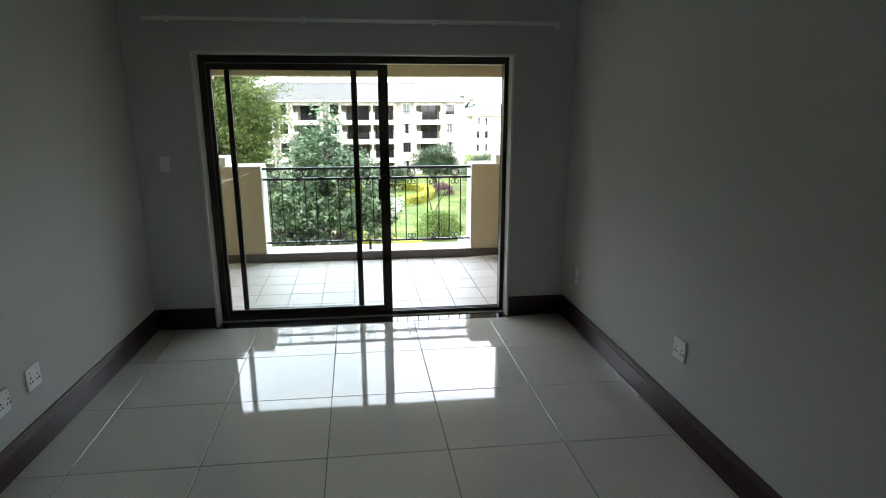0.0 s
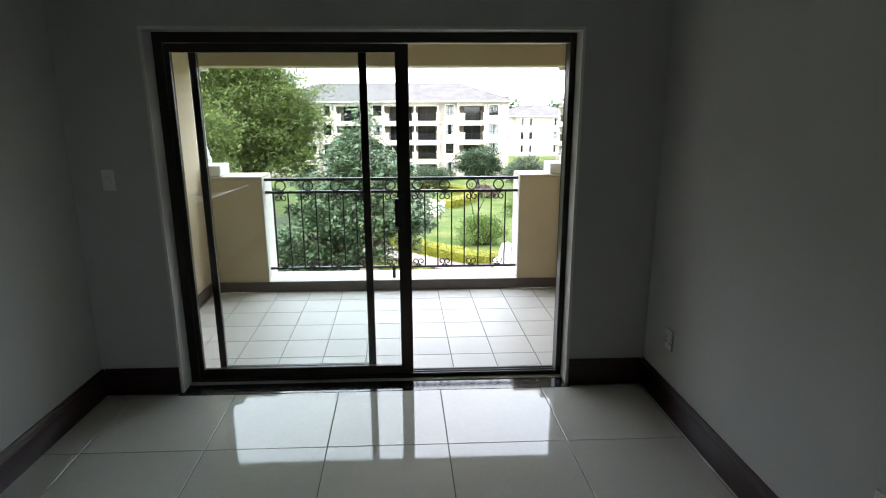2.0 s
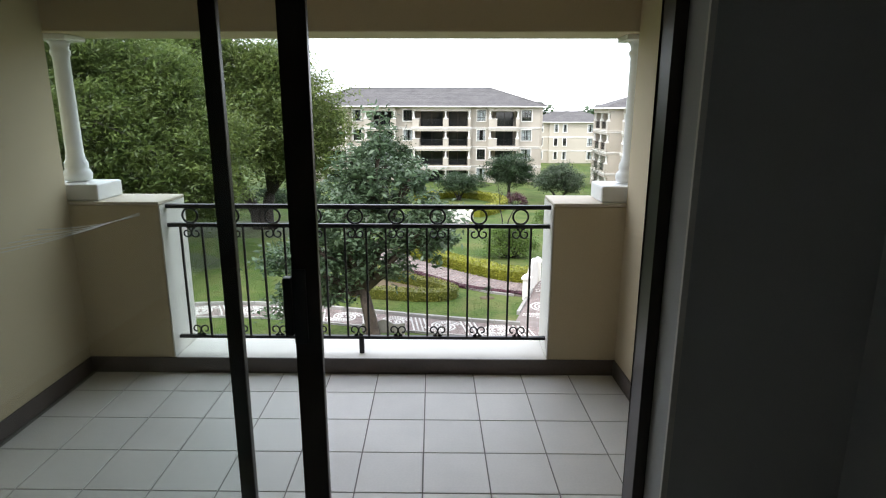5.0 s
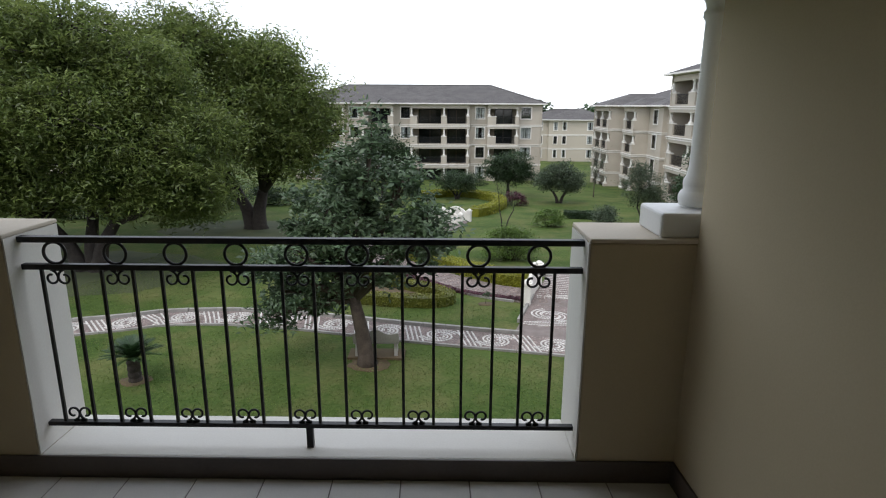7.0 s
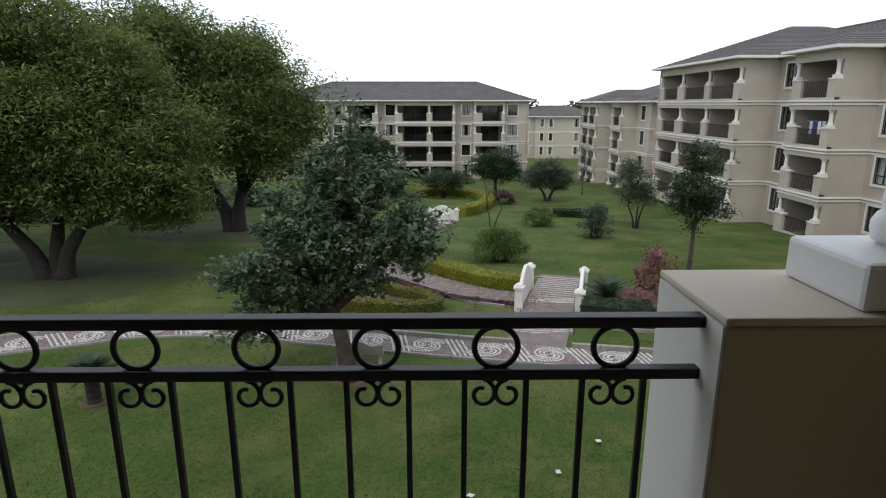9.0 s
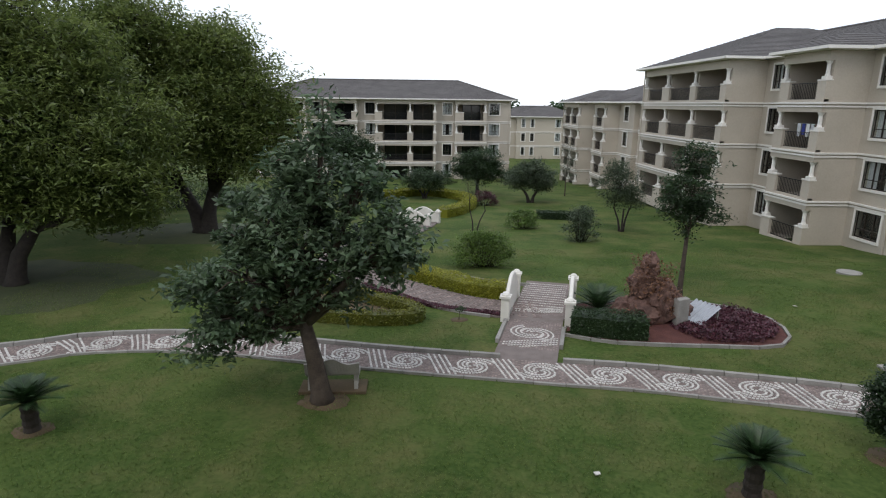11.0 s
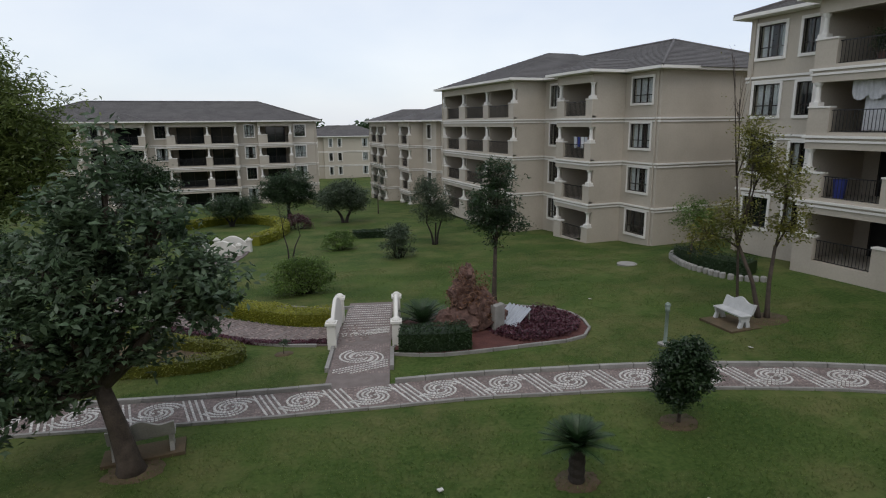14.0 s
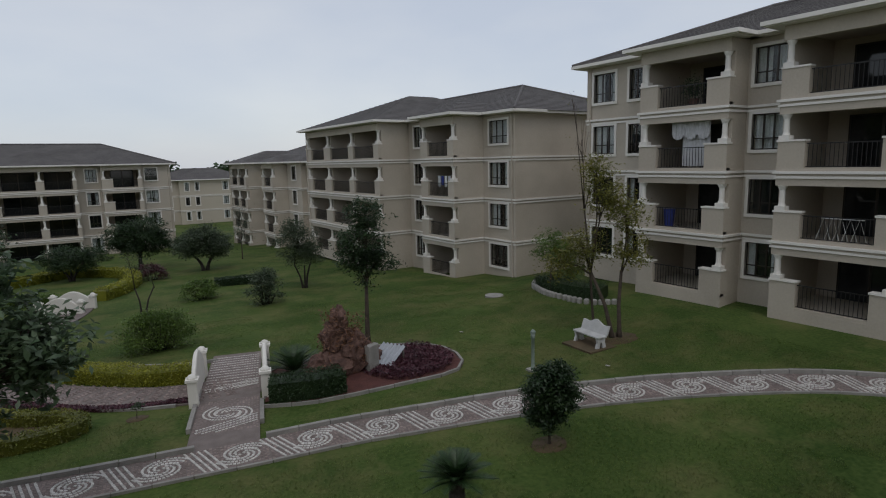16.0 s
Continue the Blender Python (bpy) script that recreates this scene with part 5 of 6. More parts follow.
tagged(leafy("far_trees", leaves(far_pts, 2.2, rng_f, 0.3, 0.7), L_DARK), "distant line of trees behind the buildings", "trees", "", "stuff")

# hedges
hedge([(4.3, 28.05), (2.7, 28.85), (1.15, 30.6), (-0.35, 32.4), (-1.7, 34.6), (-2.1, 37)], 0.85, 0.55, L_YELLOW, "clipped yellow-green hedge along the cobbled channel", 1500, 0.08, seed=31)
hedge([(-5.2, 26.5), (-3.6, 25.85), (-2.4, 25.5), (-0.8, 25.2), (0.35, 25.3), (0.62, 25.8), (0.1, 26.5), (-1.0, 27.35), (-2.5, 28.6), (-3.8, 30.2)], 0.45, 0.45, L_LIME, "low clipped hedge curving round a bare bed", 700, 0.08, seed=32)
hedge([(5.6, 24.35), (6.9, 23.85), (8.0, 23.7)], 0.9, 0.8, L_DARK, "dark green clipped hedge in front of the rockery", 1300, 0.08, seed=33)
hedge([(-3, 62.5), (1.2, 65.7), (4.6, 62.5), (5.4, 57.5), (4.2, 52.5), (2.6, 49.8)], 0.9, 0.75, L_YELLOW, "yellow-green hedge ring round the far circle", 420, 0.14, seed=34)
hedge([(-2.5, 53), (-0.5, 50.5), (1.0, 49.4)], 0.9, 0.7, L_BRIGHT, "green hedge beside the far bridge", 420, 0.14, seed=35)
hedge([(23.1, 30.4), (22.3, 28.4), (22.0, 26.6), (22.4, 25.2)], 1.2, 0.7, L_DARK, "dark hedge in the stone-edged bed", 500, 0.1, seed=36)
hedge([(9.6, 49.5), (11.5, 49), (13, 48)], 0.8, 0.6, L_DARK, "low dark hedge on the lawn", 420, 0.13, seed=37)
hedge([(3.5, 25.95), (2.1, 26.45), (0.9, 27.2), (-0.3, 28.4), (-1.6, 29.9)], 0.28, 0.14, L_PURPLE, "purple border plants along the channel", 500, 0.08, seed=38)
bush(3.75, 33.4, 2.9, 1.4, 1.75, L_BRIGHT, "bright green loose shrub on the lawn", 9000, 0.11, 50)
bush(7.7, 44.8, 2.2, 1.6, 1.3, L_BRIGHT, "bright green rounded shrub on the lawn", 3500, 0.13, 51)
bush(10.3, 40.0, 2.0, 2.0, 2.1, L_OLIVE, "round shrub with a few pale flowers", 4200, 0.13, 52)
bush(6.6, 57.5, 2.2, 1.6, 1.4, L_PURPLE, "dark purple shrub by the far hedge", 2200, 0.15, 53)
bush(-2.3, 34.5, 1.0, 1.0, 1.5, L_YELLOW, "bright yellow shrub beside the channel", 1500, 0.12, 54)
bush(-9.5, 15.5, 1.3, 1.3, 2.3, L_DARK, "tall dark shrub close to the building", 4000, 0.11, 56)
for i, (x, y, w, h) in enumerate(((-27, 47, 6, 2.4), (-20, 55, 6, 2.2), (-32, 40, 5, 2.6), (-15.5, 57, 5, 1.8))):
    bush(x, y, w, 2.4, h, L_DARK, "dark shrubbery behind the large trees", 5000, 0.18, 80 + i)

sago(6.85, 16.0, 0.76, 0.17, 0.76, 40, "dark green sago palm with short trunk in lawn", 61, "sago palms")
sago(-8.0, 18.7, 0.66, 0.17, 0.76, 40, "dark green sago palm with short trunk in lawn", 62, "sago palms")
sago(7.0, 26.0, 0.2, 0.16, 1.15, 36, "low wide sago palm in the rockery bed", 63, "sago palms")


def soil_or_shade_patch(x, y, r, seed=1, material=M_SOIL, label="bare brown soil patch in the lawn"):
    ring = []
    for i in range(22):
        a = 6.28318 * i / 22
        rr = r * (1 + 0.25 * noise.noise((math.cos(a) * 2 + seed, math.sin(a) * 2, seed)))
        ring.append((x + rr * math.cos(a), y + rr * math.sin(a) * 0.8))
    bag = Bag()
    bag.v = [(x, y, ground_z(x, y) + 0.03)] + [(px, py, ground_z(px, py) + 0.016) for px, py in ring] + [(x + (px - x) * 1.05, y + (py - y) * 1.05, ground_z(px, py) - 0.1) for px, py in ring]
    n = len(ring)
    bag.f = [(0, 1 + i, 1 + (i + 1) % n) for i in range(n)] + [(1 + i, 1 + n + i, 1 + n + (i + 1) % n, 1 + (i + 1) % n) for i in range(n)]
    tagged(part("bare_or_shaded_patch", bag, material, None, "", 0, True), label, "soil", "", "structure")


soil_or_shade_patch(-1.75, 19.9, 0.62, 1)
soil_or_shade_patch(6.85, 16.0, 0.5, 2)
soil_or_shade_patch(10.4, 16.95, 0.5, 3)
soil_or_shade_patch(-8.0, 18.7, 0.42, 5)
soil_or_shade_patch(18.1, 21.1, 0.8, 6)
# dark patches that paint the crowns' shade on the ground
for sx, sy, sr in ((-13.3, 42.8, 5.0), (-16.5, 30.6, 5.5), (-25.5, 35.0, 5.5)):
    soil_or_shade_patch(sx, sy, sr, sr + sy, M_TREE_SHADE, "brownish green ground coloured dark for the shade under the trees")
strip("bed_soil", smooth_line([(0.25, 25.75), (-0.8, 26.2), (-2.2, 27.0), (-3.8, 28.2)], 0.3), 0.75, -0.75, M_SOIL, "bare brown soil inside the low hedge", "flower bed", 0.05)
soil_or_shade_patch(2.0, 25.55, 0.3, 8)

# the planted rock bed
ring = [(5.3, 24.0), (6.6, 23.35), (8.1, 23.1), (9.9, 22.75), (11.2, 22.55), (12.05, 22.95), (12.55, 24.2), (12.4, 25.4), (11.7, 26.3), (10.6, 27.1), (8.5, 27.4), (6.4, 27.1), (5.9, 25.6)]
bed_line = smooth_line(ring + ring[:1], 0.35)
bb = Bag()
bb.v = [(9.0, 25.0, ground_z(9, 25) + 0.22)] + [(p.x, p.y, ground_z(p.x, p.y) + 0.05) for p in bed_line]
bb.f = [(0, i, i + 1) for i in range(1, len(bed_line))]
tagged(part("bed_soil", bb, M_MULCH), "reddish mulch in the rockery bed", "flower bed", "", "structure")
kerb(bed_line, 0, "pale edging stones round the rockery bed", 0.09, 0.1)
rng = np.random.default_rng(70)
pts = []
while len(pts) < 9000:
    x, y = rng.uniform(8.3, 12.3), rng.uniform(22.8, 26.6)
    if ((x - 10.6) / 1.75) ** 2 + ((y - 24.5) / 1.75) ** 2 < 1:
        pts.append((x, y, ground_z(x, y) + 0.1 + rng.random() * 0.2 * (1 + noise.noise((x * 2, y * 2, 0)))))
ground_cover = thing("ground_cover", "dark red-purple ground cover plants filling the bed", "plants")
leafy("foliage", leaves(pts, 0.09, rng, 0.3, 0.55), L_PURPLE, ground_cover)


def rock(name, x, y, w, d, h, seed, parent):
    bm = bmesh.new()
    bmesh.ops.create_icosphere(bm, subdivisions=3, radius=1)
    for v in bm.verts:
        n = 1 + 0.45 * noise.noise(v.co * 1.8 + Vector((seed, 0, 0))) + 0.3 * noise.noise(v.co * 4.5 + Vector((0, seed, 0)))
        v.co = Vector((v.co.x * w * n, v.co.y * d * n, v.co.z * h * n))
    me = bpy.data.meshes.new(name)
    bm.to_mesh(me)
    bm.free()
    me.materials.append(M_ROCK)
    ob = new(name, me)
    ob.parent = parent
    ob.location = (x, y, 0)
    return ob


rk = thing("rockery", "heap of rough red-brown rocks with copper creeper", "rocks", "", pose(8.4, 25.0, ground_z(8.4, 25) + 0.1))
for i, (x, y, w, d, h, z) in enumerate(((0, 0, 0.8, 0.6, 0.75, 0.4), (-0.25, 0.1, 0.42, 0.4, 0.6, 1.3), (0.4, 0.15, 0.5, 0.4, 0.6, 0.85), (-0.1, 0.05, 0.3, 0.3, 0.45, 1.95), (0.85, -0.1, 0.5, 0.4, 0.55, 0.4), (-0.8, 0.1, 0.5, 0.4, 0.5, 0.35), (0.2, -0.3, 0.4, 0.35, 0.45, 0.75))):
    ob = rock("boulder", x, y, w, d, h, i * 3.7, rk)
    ob.location.z = z
rc = np.random.default_rng(71)
c = np.repeat(np.array([(rc.normal() * 0.55, rc.normal() * 0.35, rc.uniform(0.2, 2.2)) for _ in range(80)]), 30, axis=0)
c[:, 0] *= (1.35 - c[:, 2] * 0.4)
leafy("creeper", leaves(c + rc.normal(size=c.shape) * 0.13, 0.1, rc, 0.2, 0.5), L_RED, rk)
st = thing("stone_slab", "grey upright stone slab in the rockery bed", "stone", "", pose(9.25, 24.5, ground_z(9.25, 24.5), 0, 0, 25))
part("slab", Bag().prism([(-0.26, -0.12), (0.26, -0.14), (0.3, 0.1), (-0.22, 0.13)], 0, 1.05), M_CONC, st, "", 0.03)
sh = thing("corrugated_sheet", "bent pale corrugated sheet leaning in the bed", "metal sheet", "", pose(10.0, 24.75, ground_z(10.0, 24.75) + 0.12, 0, 0, -62))
bag = Bag()
N = 40
for j, (yy, zz) in enumerate(((-0.5, 0.12), (0.5, 0.55))):
    for lift in (0, 0.012):
        for i in range(N + 1):
            bag.v.append((-0.5 + i / N, yy, zz + 0.035 * math.sin(i / N * 6.28318 * 6) + lift))
W = N + 1
for i in range(N):
    bag.f += [(i, i + 1, 2 * W + i + 1, 2 * W + i), (W + i, 3 * W + i, 3 * W + i + 1, W + i + 1), (i, W + i, W + i + 1, i + 1), (2 * W + i, 2 * W + i + 1, 3 * W + i + 1, 3 * W + i)]
part("sheet", bag, M_SHEET, sh)
for px in (-0.4, 0.4):
    part("post", Bag().box(px - 0.03, px + 0.03, 0.42, 0.48, -0.1, 0.49), M_CONC, sh)
    part("post", Bag().box(px - 0.03, px + 0.03, -0.46, -0.4, -0.1, 0.1), M_CONC, sh)

# ---------------------------------------------------------------- garden furniture


def bridge(label, m, wide, length, rise, group=""):
    """Two arched white parapets with end posts over a deck."""
    root = thing("garden_bridge", label, "bridge", group, m)
    for s in (-1, 1):
        x = s * wide / 2
        wall = Bag()
        n = 16
        for i in range(n + 1):
            t = i / n
            y = (t - 0.5) * length
            top = 0.55 + rise * math.sin(math.pi * t) ** 1.0
            wall.v += [(x - 0.07, y, -0.3), (x + 0.07, y, -0.3), (x + 0.07, y, top), (x + 0.045, y, top + 0.04), (x - 0.045, y, top + 0.04), (x - 0.07, y, top)]
        for i in range(n):
            k = 6 * i
            wall.f += [(k + j, k + (j + 1) % 6, k + 6 + (j + 1) % 6, k + 6 + j) for j in range(6)]
        wall.f += [tuple(reversed(range(6))), tuple(6 * n + j for j in range(6))]
        part("parapet", wall, M_CREAM, root, "white arched parapet")
        for e in (-1, 1):
            p = Bag().box(x - 0.14, x + 0.14, e * length / 2 - 0.14, e * length / 2 + 0.14, -0.3, 0.86).box(x - 0.19, x + 0.19, e * length / 2 - 0.19, e * length / 2 + 0.19, 0.86, 0.94)
            p.turned(x, e * length / 2, [(0.16, 0.94), (0.15, 0.99), (0.09, 1.05), (0.02, 1.08)], 12)
            part("end_post", p, M_CREAM, root, "white capped post")
    return root


bridge("small white bridge with arched parapets over the channel", pose(5.03, 26.5, ground_z(5, 26.5) + 0.02, 0, 0, -17), 2.15, 2.9, 0.75, "garden bridges")
bridge("far pale bridge with arched parapets", pose(0.75, 46.9, ground_z(0.75, 46.9) - 0.12, 0, 0, 66), 1.7, 2.2, 0.6, "garden bridges")


def bench(label, m, material):
    root = thing("garden_bench", label, "bench", "garden benches", m)
    part("seat", Bag().box(-0.68, 0.68, -0.22, 0.22, 0.38, 0.44), material, root, "", 0.015)
    back = Bag()
    n = 18
    for i in range(n + 1):
        t = i / n
        x = -0.68 + 1.36 * t
        top = 0.74 + 0.12 * math.sin(math.pi * t) ** 2 + 0.04 * math.cos(6.28318 * 2 * t)
        back.v += [(x, 0.19, 0.44), (x, 0.26, 0.44), (x, 0.39, top), (x, 0.32, top)]
    for i in range(n):
        k = 4 * i
        back.f += [(k + j, k + (j + 1) % 4, k + 4 + (j + 1) % 4, k + 4 + j) for j in range(4)]
    back.f += [(3, 2, 1, 0), tuple(4 * n + j for j in range(4))]
    part("backrest", back, material, root, "scalloped backrest")
    for s in (-0.58, 0.58):
        leg = Bag()
        prof = [(-0.22, 0.0), (-0.08, 0.0), (-0.04, 0.2), (0.04, 0.2), (0.08, 0.0), (0.24, 0.0), (0.18, 0.2), (0.2, 0.38), (-0.2, 0.38), (-0.15, 0.2)]
        k = len(prof)
        leg.v = [(s - 0.05, y, z) for y, z in prof] + [(s + 0.05, y, z) for y, z in prof]
        leg.f = [(i, (i + 1) % k, k + (i + 1) % k, k + i) for i in range(k)] + [tuple(reversed(range(k))), tuple(range(k, 2 * k))]
        part("leg", leg, material, root)
    return root


structure("bench_slab_grey", Bag().box(-2.45, -0.75, 20.2, 20.9, -5.9, -5.69), M_SOIL, "concrete pad under the grey bench", "pad", 0.01)
bench("weathered grey concrete bench behind the leaning tree", pose(-1.6, 20.55, -5.69, 0, 0, 182), M_CONC)
z = ground_z(16.6, 21.3)
structure("bench_slab_white", Bag().prism([(16.0, 20.6), (17.3, 20.5), (17.4, 22.0), (16.1, 22.1)], z - 0.15, z + 0.05), M_SOIL, "stone pad under the white bench", "pad")
bench("white concrete bench with scalloped back on the lawn", pose(16.75, 21.33, z + 0.05, 0, 0, -96), M_BENCH)

bo = thing("bollard_light", "slim green bollard light with pale foot in the lawn", "bollard", "", pose(13.5, 20.9, ground_z(13.5, 20.9)))
part("foot", Bag().prism([(-0.2, -0.16), (0.2, -0.18), (0.18, 0.17), (-0.19, 0.15)], -0.1, 0.06), M_CONC, bo, "concrete foot")
part("post", Bag().turned(0, 0, [(0.085, 0.06), (0.06, 0.09), (0.055, 1.1), (0.075, 1.12), (0.075, 1.3)], 14), M_GREEN, bo, "", 0, True)
part("cap", Bag().turned(0, 0, [(0.095, 1.3), (0.09, 1.36), (0.03, 1.42)], 14), M_GREEN, bo)
z = ground_z(19.7, 30.6)
structure("manhole_cover", Bag().prism([(19.7 + 0.5 * math.cos(i * 0.3927), 30.6 + 0.5 * math.sin(i * 0.3927)) for i in range(16)], z - 0.1, z + 0.07), M_CONC, "concrete manhole cover in the lawn", "manhole cover")
edge = tagged(new("bed_edging"), "scalloped stone edging of a bed by the apartment block", "edging", "", "structure")
for i, p in enumerate(smooth_line([(23.6, 31.6), (22.5, 30.5), (21.4, 28.5), (21.0, 26.8), (21.1, 25.2), (21.9, 24.3)], 0.3)):
    part("edging_stone", Bag().turned(p.x, p.y, [(0.13, ground_z(p.x, p.y) - 0.1), (0.135, ground_z(p.x, p.y) + 0.2), (0.1, ground_z(p.x, p.y) + 0.25)], 8), M_CONC, edge)
rng = random.Random(3)
for i in range(9):
    x, y = [(3.0, 15.6), (10.5, 13.2), (11.0, 25.2), (-3.9, 13.8), (8.8, 14.4), (15.5, 19.4), (14.2, 26.0), (4.1, 16.7), (1.2, 14.9)][i]
    z = ground_z(x, y)
    lt = thing("litter", "small pale fallen leaf or scrap on grass", "litter", "scraps on the lawn", pose(x, y, z + 0.05, rng.uniform(-10, 10), 8, rng.uniform(0, 180)))
    part("scrap", Bag().prism([(-0.07, -0.04), (0.06, -0.05), (0.09, 0.03), (-0.04, 0.06)], 0, 0.02), M_PALE, lt)

# grass blades on the nearer lawn
rng = np.random.default_rng(90)
gp = np.stack([rng.uniform(-15, 22, 260000), 11.5 + 26 * rng.random(260000) ** 1.4], 1)
patch = np.array([noise.noise((x * 0.5, y * 0.5, 3)) + 0.5 * noise.noise((x * 2, y * 2, 5)) for x, y in gp])
lx = np.array([p.x for p in PATH_LINE])
ly = np.array([p.y for p in PATH_LINE])
on_path = np.abs(gp[:, 1] - np.interp(gp[:, 0], lx, ly)) < 1.25
on_side = (np.abs(gp[:, 0] - (3.45 + (gp[:, 1] - 21.7) * 0.32)) < 1.2) & (gp[:, 1] > 21) & (gp[:, 1] < 31)
on_bed = ((gp[:, 0] > 5) & (gp[:, 0] < 12.7) & (gp[:, 1] > 22.5) & (gp[:, 1] < 27.5)) | ((gp[:, 0] > -5) & (gp[:, 0] < 5) & (gp[:, 1] > 25.9 - 0.3 * gp[:, 0].clip(-3, 3)) & (gp[:, 1] < 33))
gp = gp[(patch > -0.35) & ~on_path & ~on_side & ~on_bed]
gz = np.array([ground_z(x, y) for x, y in gp]) + 0.028
gv = leaves(np.column_stack([gp, gz]), 0.05, rng, 0.0, 0.32, -0.7)
tagged(leafy("grass", gv, L_GRASS), "short blades of lawn grass", "grass", "", "stuff")


# ---------------------------------------------------------------- things on the balconies opposite
def front(u, v, f, ox, oy, oz):
    """World place of a spot on a block whose front faces the garden's side."""
    return pose(ox + v, oy - u, oz + f, 0, 0, -90)


NB = (25.8, 29.8, -4.65)
vc = thing("balcony_curtain", "white net curtain hung high across a balcony", "curtain", "", front(6.9, -1.0, 2 * S, *NB))
bag = Bag()
for i in range(40):
    a, c = i / 40, (i + 1) / 40
    za, zc = (2.42 - 0.75 - 0.28 * abs(math.sin(a * math.pi * 3)) ** 0.5, 2.42 - 0.75 - 0.28 * abs(math.sin(c * math.pi * 3)) ** 0.5)
    ya, yc = 0.03 * math.sin(i * 1.9), 0.03 * math.sin((i + 1) * 1.9)
    for y_off in (0, 0.006):
        bag.quad((a * 1.9 - 0.8, ya + y_off, za), (c * 1.9 - 0.8, yc + y_off, zc), (c * 1.9 - 0.8, yc + y_off, 2.3), (a * 1.9 - 0.8, ya + y_off, 2.3))
part("cloth", bag, M_CURTAIN, vc)
bag = Bag()
for i in range(16):
    a, c = -0.35 + 0.085 * i, -0.35 + 0.085 * (i + 1)
    bag.quad((a, 0.2 + 0.03 * (i % 2), 0.2), (c, 0.2 + 0.03 * ((i + 1) % 2), 0.2), (c, 0.2 + 0.03 * ((i + 1) % 2), 1.75), (a, 0.2 + 0.03 * (i % 2), 1.75))
part("sheet", bag, M_CURTAIN, vc, "long pale sheet hanging behind the railing")
ch = thing("clothes_horse", "folding white metal clothes horse on a balcony", "clothes horse", "", front(13.3, -0.9, S, *NB))
for k in range(5):
    x = -0.6 + 0.3 * k
    part("bar", Bag().tube([(x - 0.25, 0, 0.0), (x, 0.1, 0.95), (x + 0.25, 0.2, 0.0)], 0.014, 6), M_WHITE, ch)
part("top_bar", Bag().tube([(-0.7, 0.1, 0.93), (0.75, 0.1, 0.93)], 0.014, 6), M_WHITE, ch)
M_BLUE = mat("blue_cloth", (0.02, 0.03, 0.16), (0.04, 0.06, 0.28), 6, 0.8, 0.2, 60)
bl = thing("laundry_basket", "blue basket on a balcony wall", "basket", "", front(5.9, -0.7, S, *NB))
part("basket", Bag().turned(0, 0, [(0.2, 0.0), (0.26, 0.85), (0.28, 0.9), (0.25, 0.9)], 14), M_BLUE, bl)
pt = thing("potted_plant", "leafy potted plant on an upper balcony", "plant", "", front(7.0, -0.8, 3 * S, *NB))
part("pot", Bag().turned(0, 0, [(0.16, 0), (0.24, 0.4), (0.26, 0.44), (0.2, 0.44)], 14), M_ROCK, pt)
rp = np.random.default_rng(5)
leafy("foliage", leaves(rp.normal(size=(500, 3)) * (0.22, 0.2, 0.28) + (0, 0, 0.85), 0.14, rp, 0.2, 0.35), L_DARK, pt)
ln = thing("hanging_laundry", "row of hung laundry on a balcony", "laundry", "", pose(23.4, 40.4, -6.5 + 2 * S, 0, 0, -90))
part("line", Bag().tube([(-1.2, 0, 1.5), (1.2, 0, 1.5)], 0.008, 5), M_WIRE, ln)
for k, mm in enumerate((M_CURTAIN, M_BLUE, M_WHITE, M_CURTAIN, M_ROCK)):
    x = -0.9 + 0.4 * k
    part("garment", Bag().prism([(x, -0.01), (x + 0.3, -0.015), (x + 0.3, 0.01), (x, 0.015)], 0.75 + 0.1 * (k % 2), 1.5), mm, ln)

# ---------------------------------------------------------------- floor tiles, last
floor = structure("floor", Bag().box(X0 - 0.4, X1, YB, 4.40, -0.02, -0.0035), M_GROUT, "polished cream tiled floor with dark joints", "floor")
G = 0.0022
TS = 0.625
xs = [X0 - 0.4] + [v for v in (-2.215 + TS * k for k in range(9)) if X0 - 0.4 < v < X1] + [X1]
ys = [YB] + [v for v in (3.17 - 0.64 * 10 + 0.64 * k for k in range(20)) if YB < v < 4.38] + [4.40]


def lay(parent, xs, ys, z, material, gap, thick):
    cache = {}
    for xa, xb in zip(xs, xs[1:]):
        for ya, yb in zip(ys, ys[1:]):
            w, d = xb - xa - 2 * gap, yb - ya - 2 * gap
            if w < 0.02 or d < 0.02:
                continue
            key = (round(w, 4), round(d, 4))
            if key not in cache:
                bg = Bag()
                c = 0.0015
                bg.v = [(sx * w / 2, sy * d / 2, -thick) for sx, sy in ((-1, -1), (1, -1), (1, 1), (-1, 1))] + [(sx * w / 2, sy * d / 2, -c) for sx, sy in ((-1, -1), (1, -1), (1, 1), (-1, 1))]
                bg.v += [(sx * (w / 2 - c), sy * (d / 2 - c), 0) for sx, sy in ((-1, -1), (1, -1), (1, 1), (-1, 1))]
                for o in (0, 4):
                    bg.f += [(o + i, o + (i + 1) % 4, o + 4 + (i + 1) % 4, o + 4 + i) for i in range(4)]
                bg.f.append((8, 9, 10, 11))
                cache[key] = bg.mesh("tile", material)
            ob = new("tile", cache[key])
            ob.parent = parent
            ob.location = ((xa + xb) / 2, (ya + yb) / 2, z)


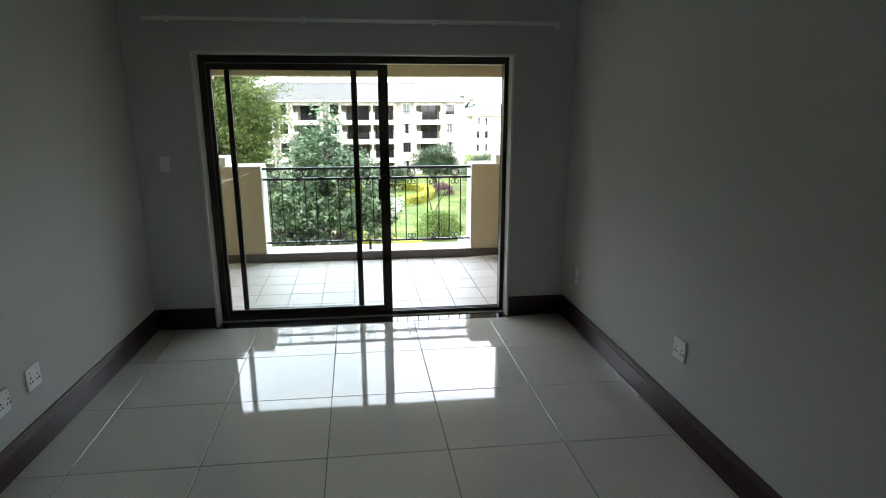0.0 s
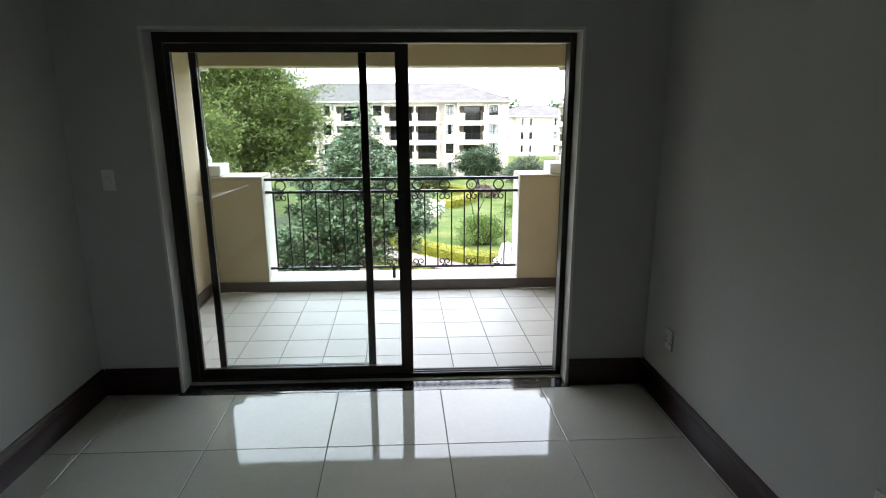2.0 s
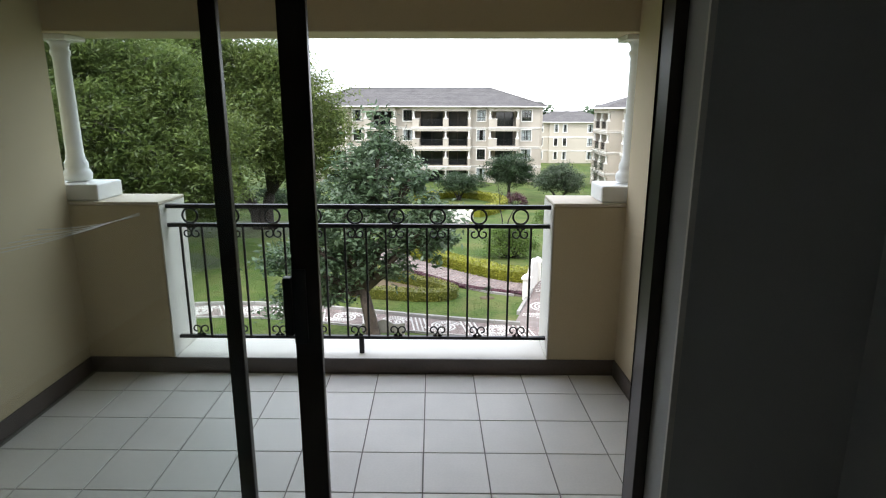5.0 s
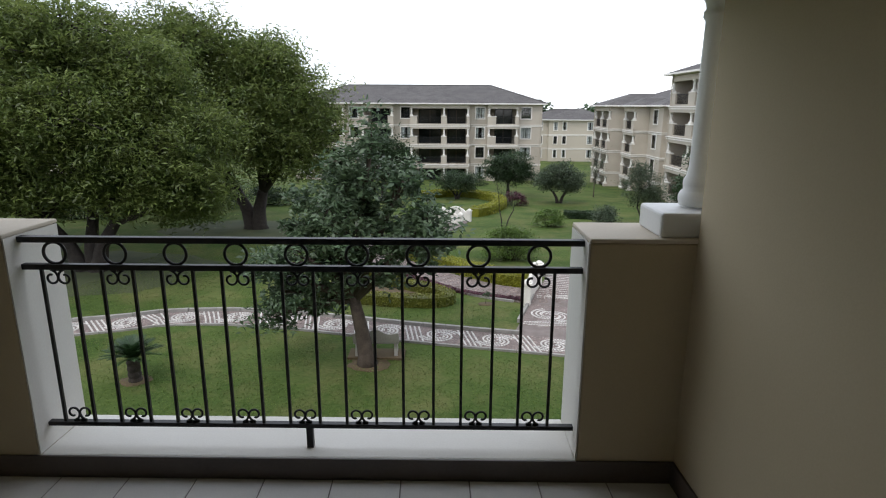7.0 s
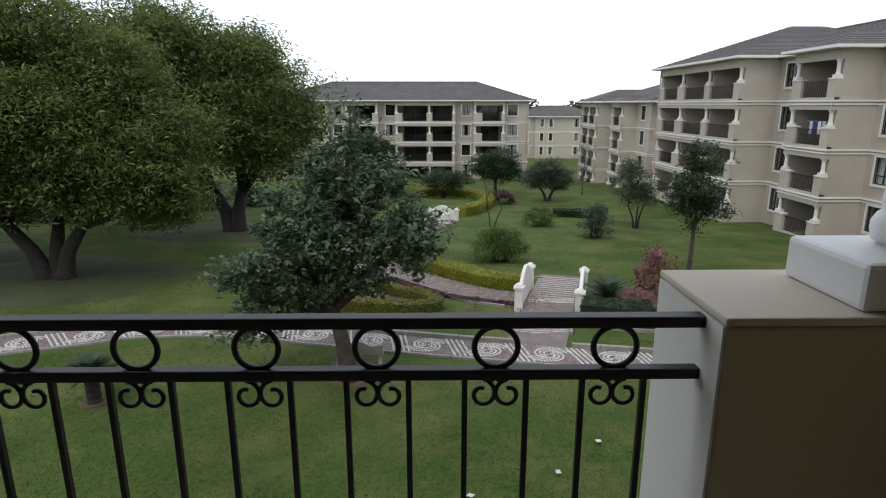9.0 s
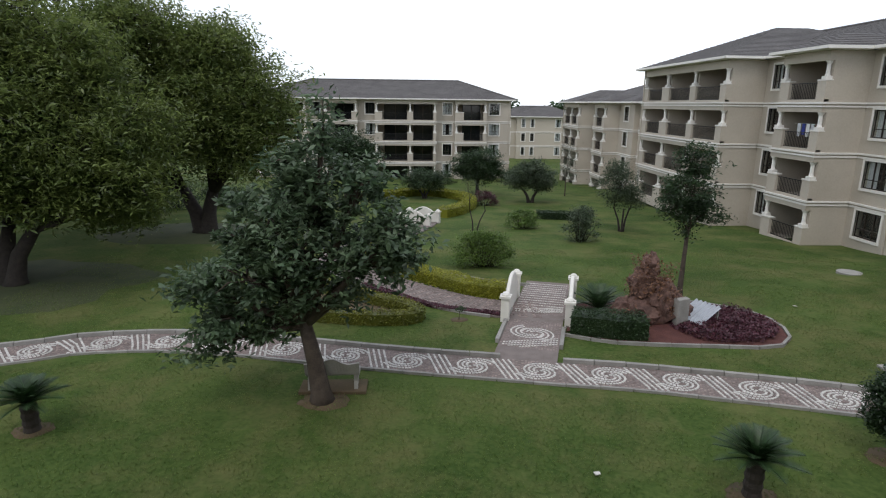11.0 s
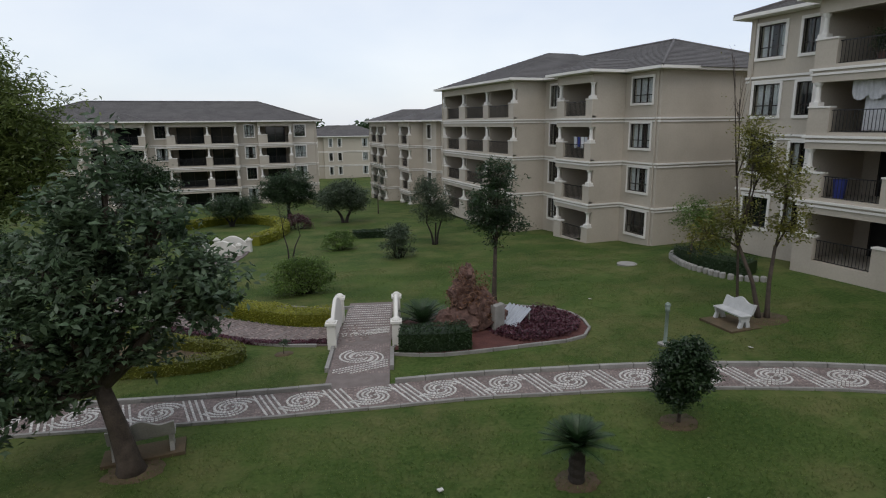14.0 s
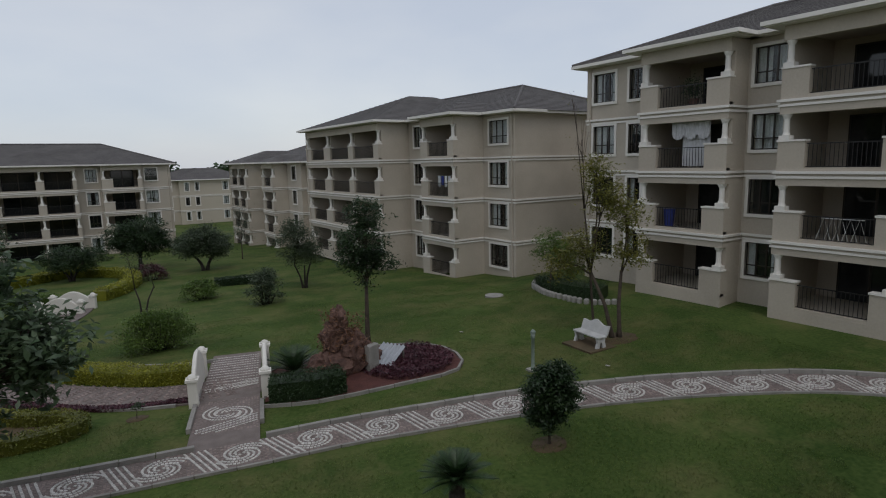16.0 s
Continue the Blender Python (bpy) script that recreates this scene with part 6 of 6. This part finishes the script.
lay(floor, xs, ys, 0.0, M_TILE, G, 0.0034)
bfloor = structure("floor_balcony", Bag().box(BX0, BX1, 4.715, PY0 - 0.001, -0.022, -0.004), M_BGROUT, "grey square tiled balcony floor", "floor")
BT = 0.306
bxs = [BX0 + 0.012] + [v for v in (0.635 + 0.298 * k for k in range(-9, 5)) if BX0 + 0.03 < v < BX1 - 0.03] + [BX1 - 0.012]
bys = [4.715] + [v for v in (5.23 + BT * k for k in range(-2, 5)) if 4.74 < v < PY0 - 0.04] + [PY0 - 0.012]
lay(bfloor, bxs, bys, 0.0, M_BTILE, 0.003, 0.0038)

# the rooms are not quite square: side walls and tile joints lean off the door wall by under two degrees
LEAN, LEAN_LEFT = -0.03, 0.012


def lean(names, y0, amount=LEAN):
    seen = set()
    for ob in list(scene.objects):
        top = ob
        while top.parent:
            top = top.parent
        if top.name.split(".")[0] not in names:
            continue
        if ob.type == "MESH":
            if ob.data.name not in seen:
                seen.add(ob.data.name)
                dy = y0 if ob.location.length < 1e-6 and (ob.parent is None or ob.parent.location.length < 1e-6) else 0
                sh = Matrix.Identity(4)
                sh[0][1], sh[0][3] = amount, -amount * dy
                if top.type == "MESH" or top.name.startswith("window"):
                    ob.data.transform(sh)
            if ob.parent is not None and ob.location.length > 1e-6:
                ob.location.x += amount * (ob.location.y - y0)
        elif ob.parent is None and ob.location.length > 1e-6:
            ob.location.x += amount * (ob.location.y - y0)


lean({"wall_left"}, YD, LEAN_LEFT)
lean({"wall_right", "wall_back", "window_1", "ceiling", "floor", "slab"}, YD)
lean({"floor_balcony", "wall_balcony_left", "wall_balcony_right", "skirting_left", "skirting_right"}, PY0)
for ob in list(scene.objects):
    if ob.name.startswith("baseboard"):
        sh = Matrix.Identity(4)
        k = LEAN_LEFT if max(v.co.x for v in ob.data.vertices) < -1.5 else LEAN
        sh[0][1], sh[0][3] = k, -k * YD
        ob.data.transform(sh)
    if ob.name.startswith("wall_socket") and ob.location.y < YD:
        ob.location.x += (LEAN_LEFT if ob.location.x < 0 else LEAN) * (ob.location.y - YD)
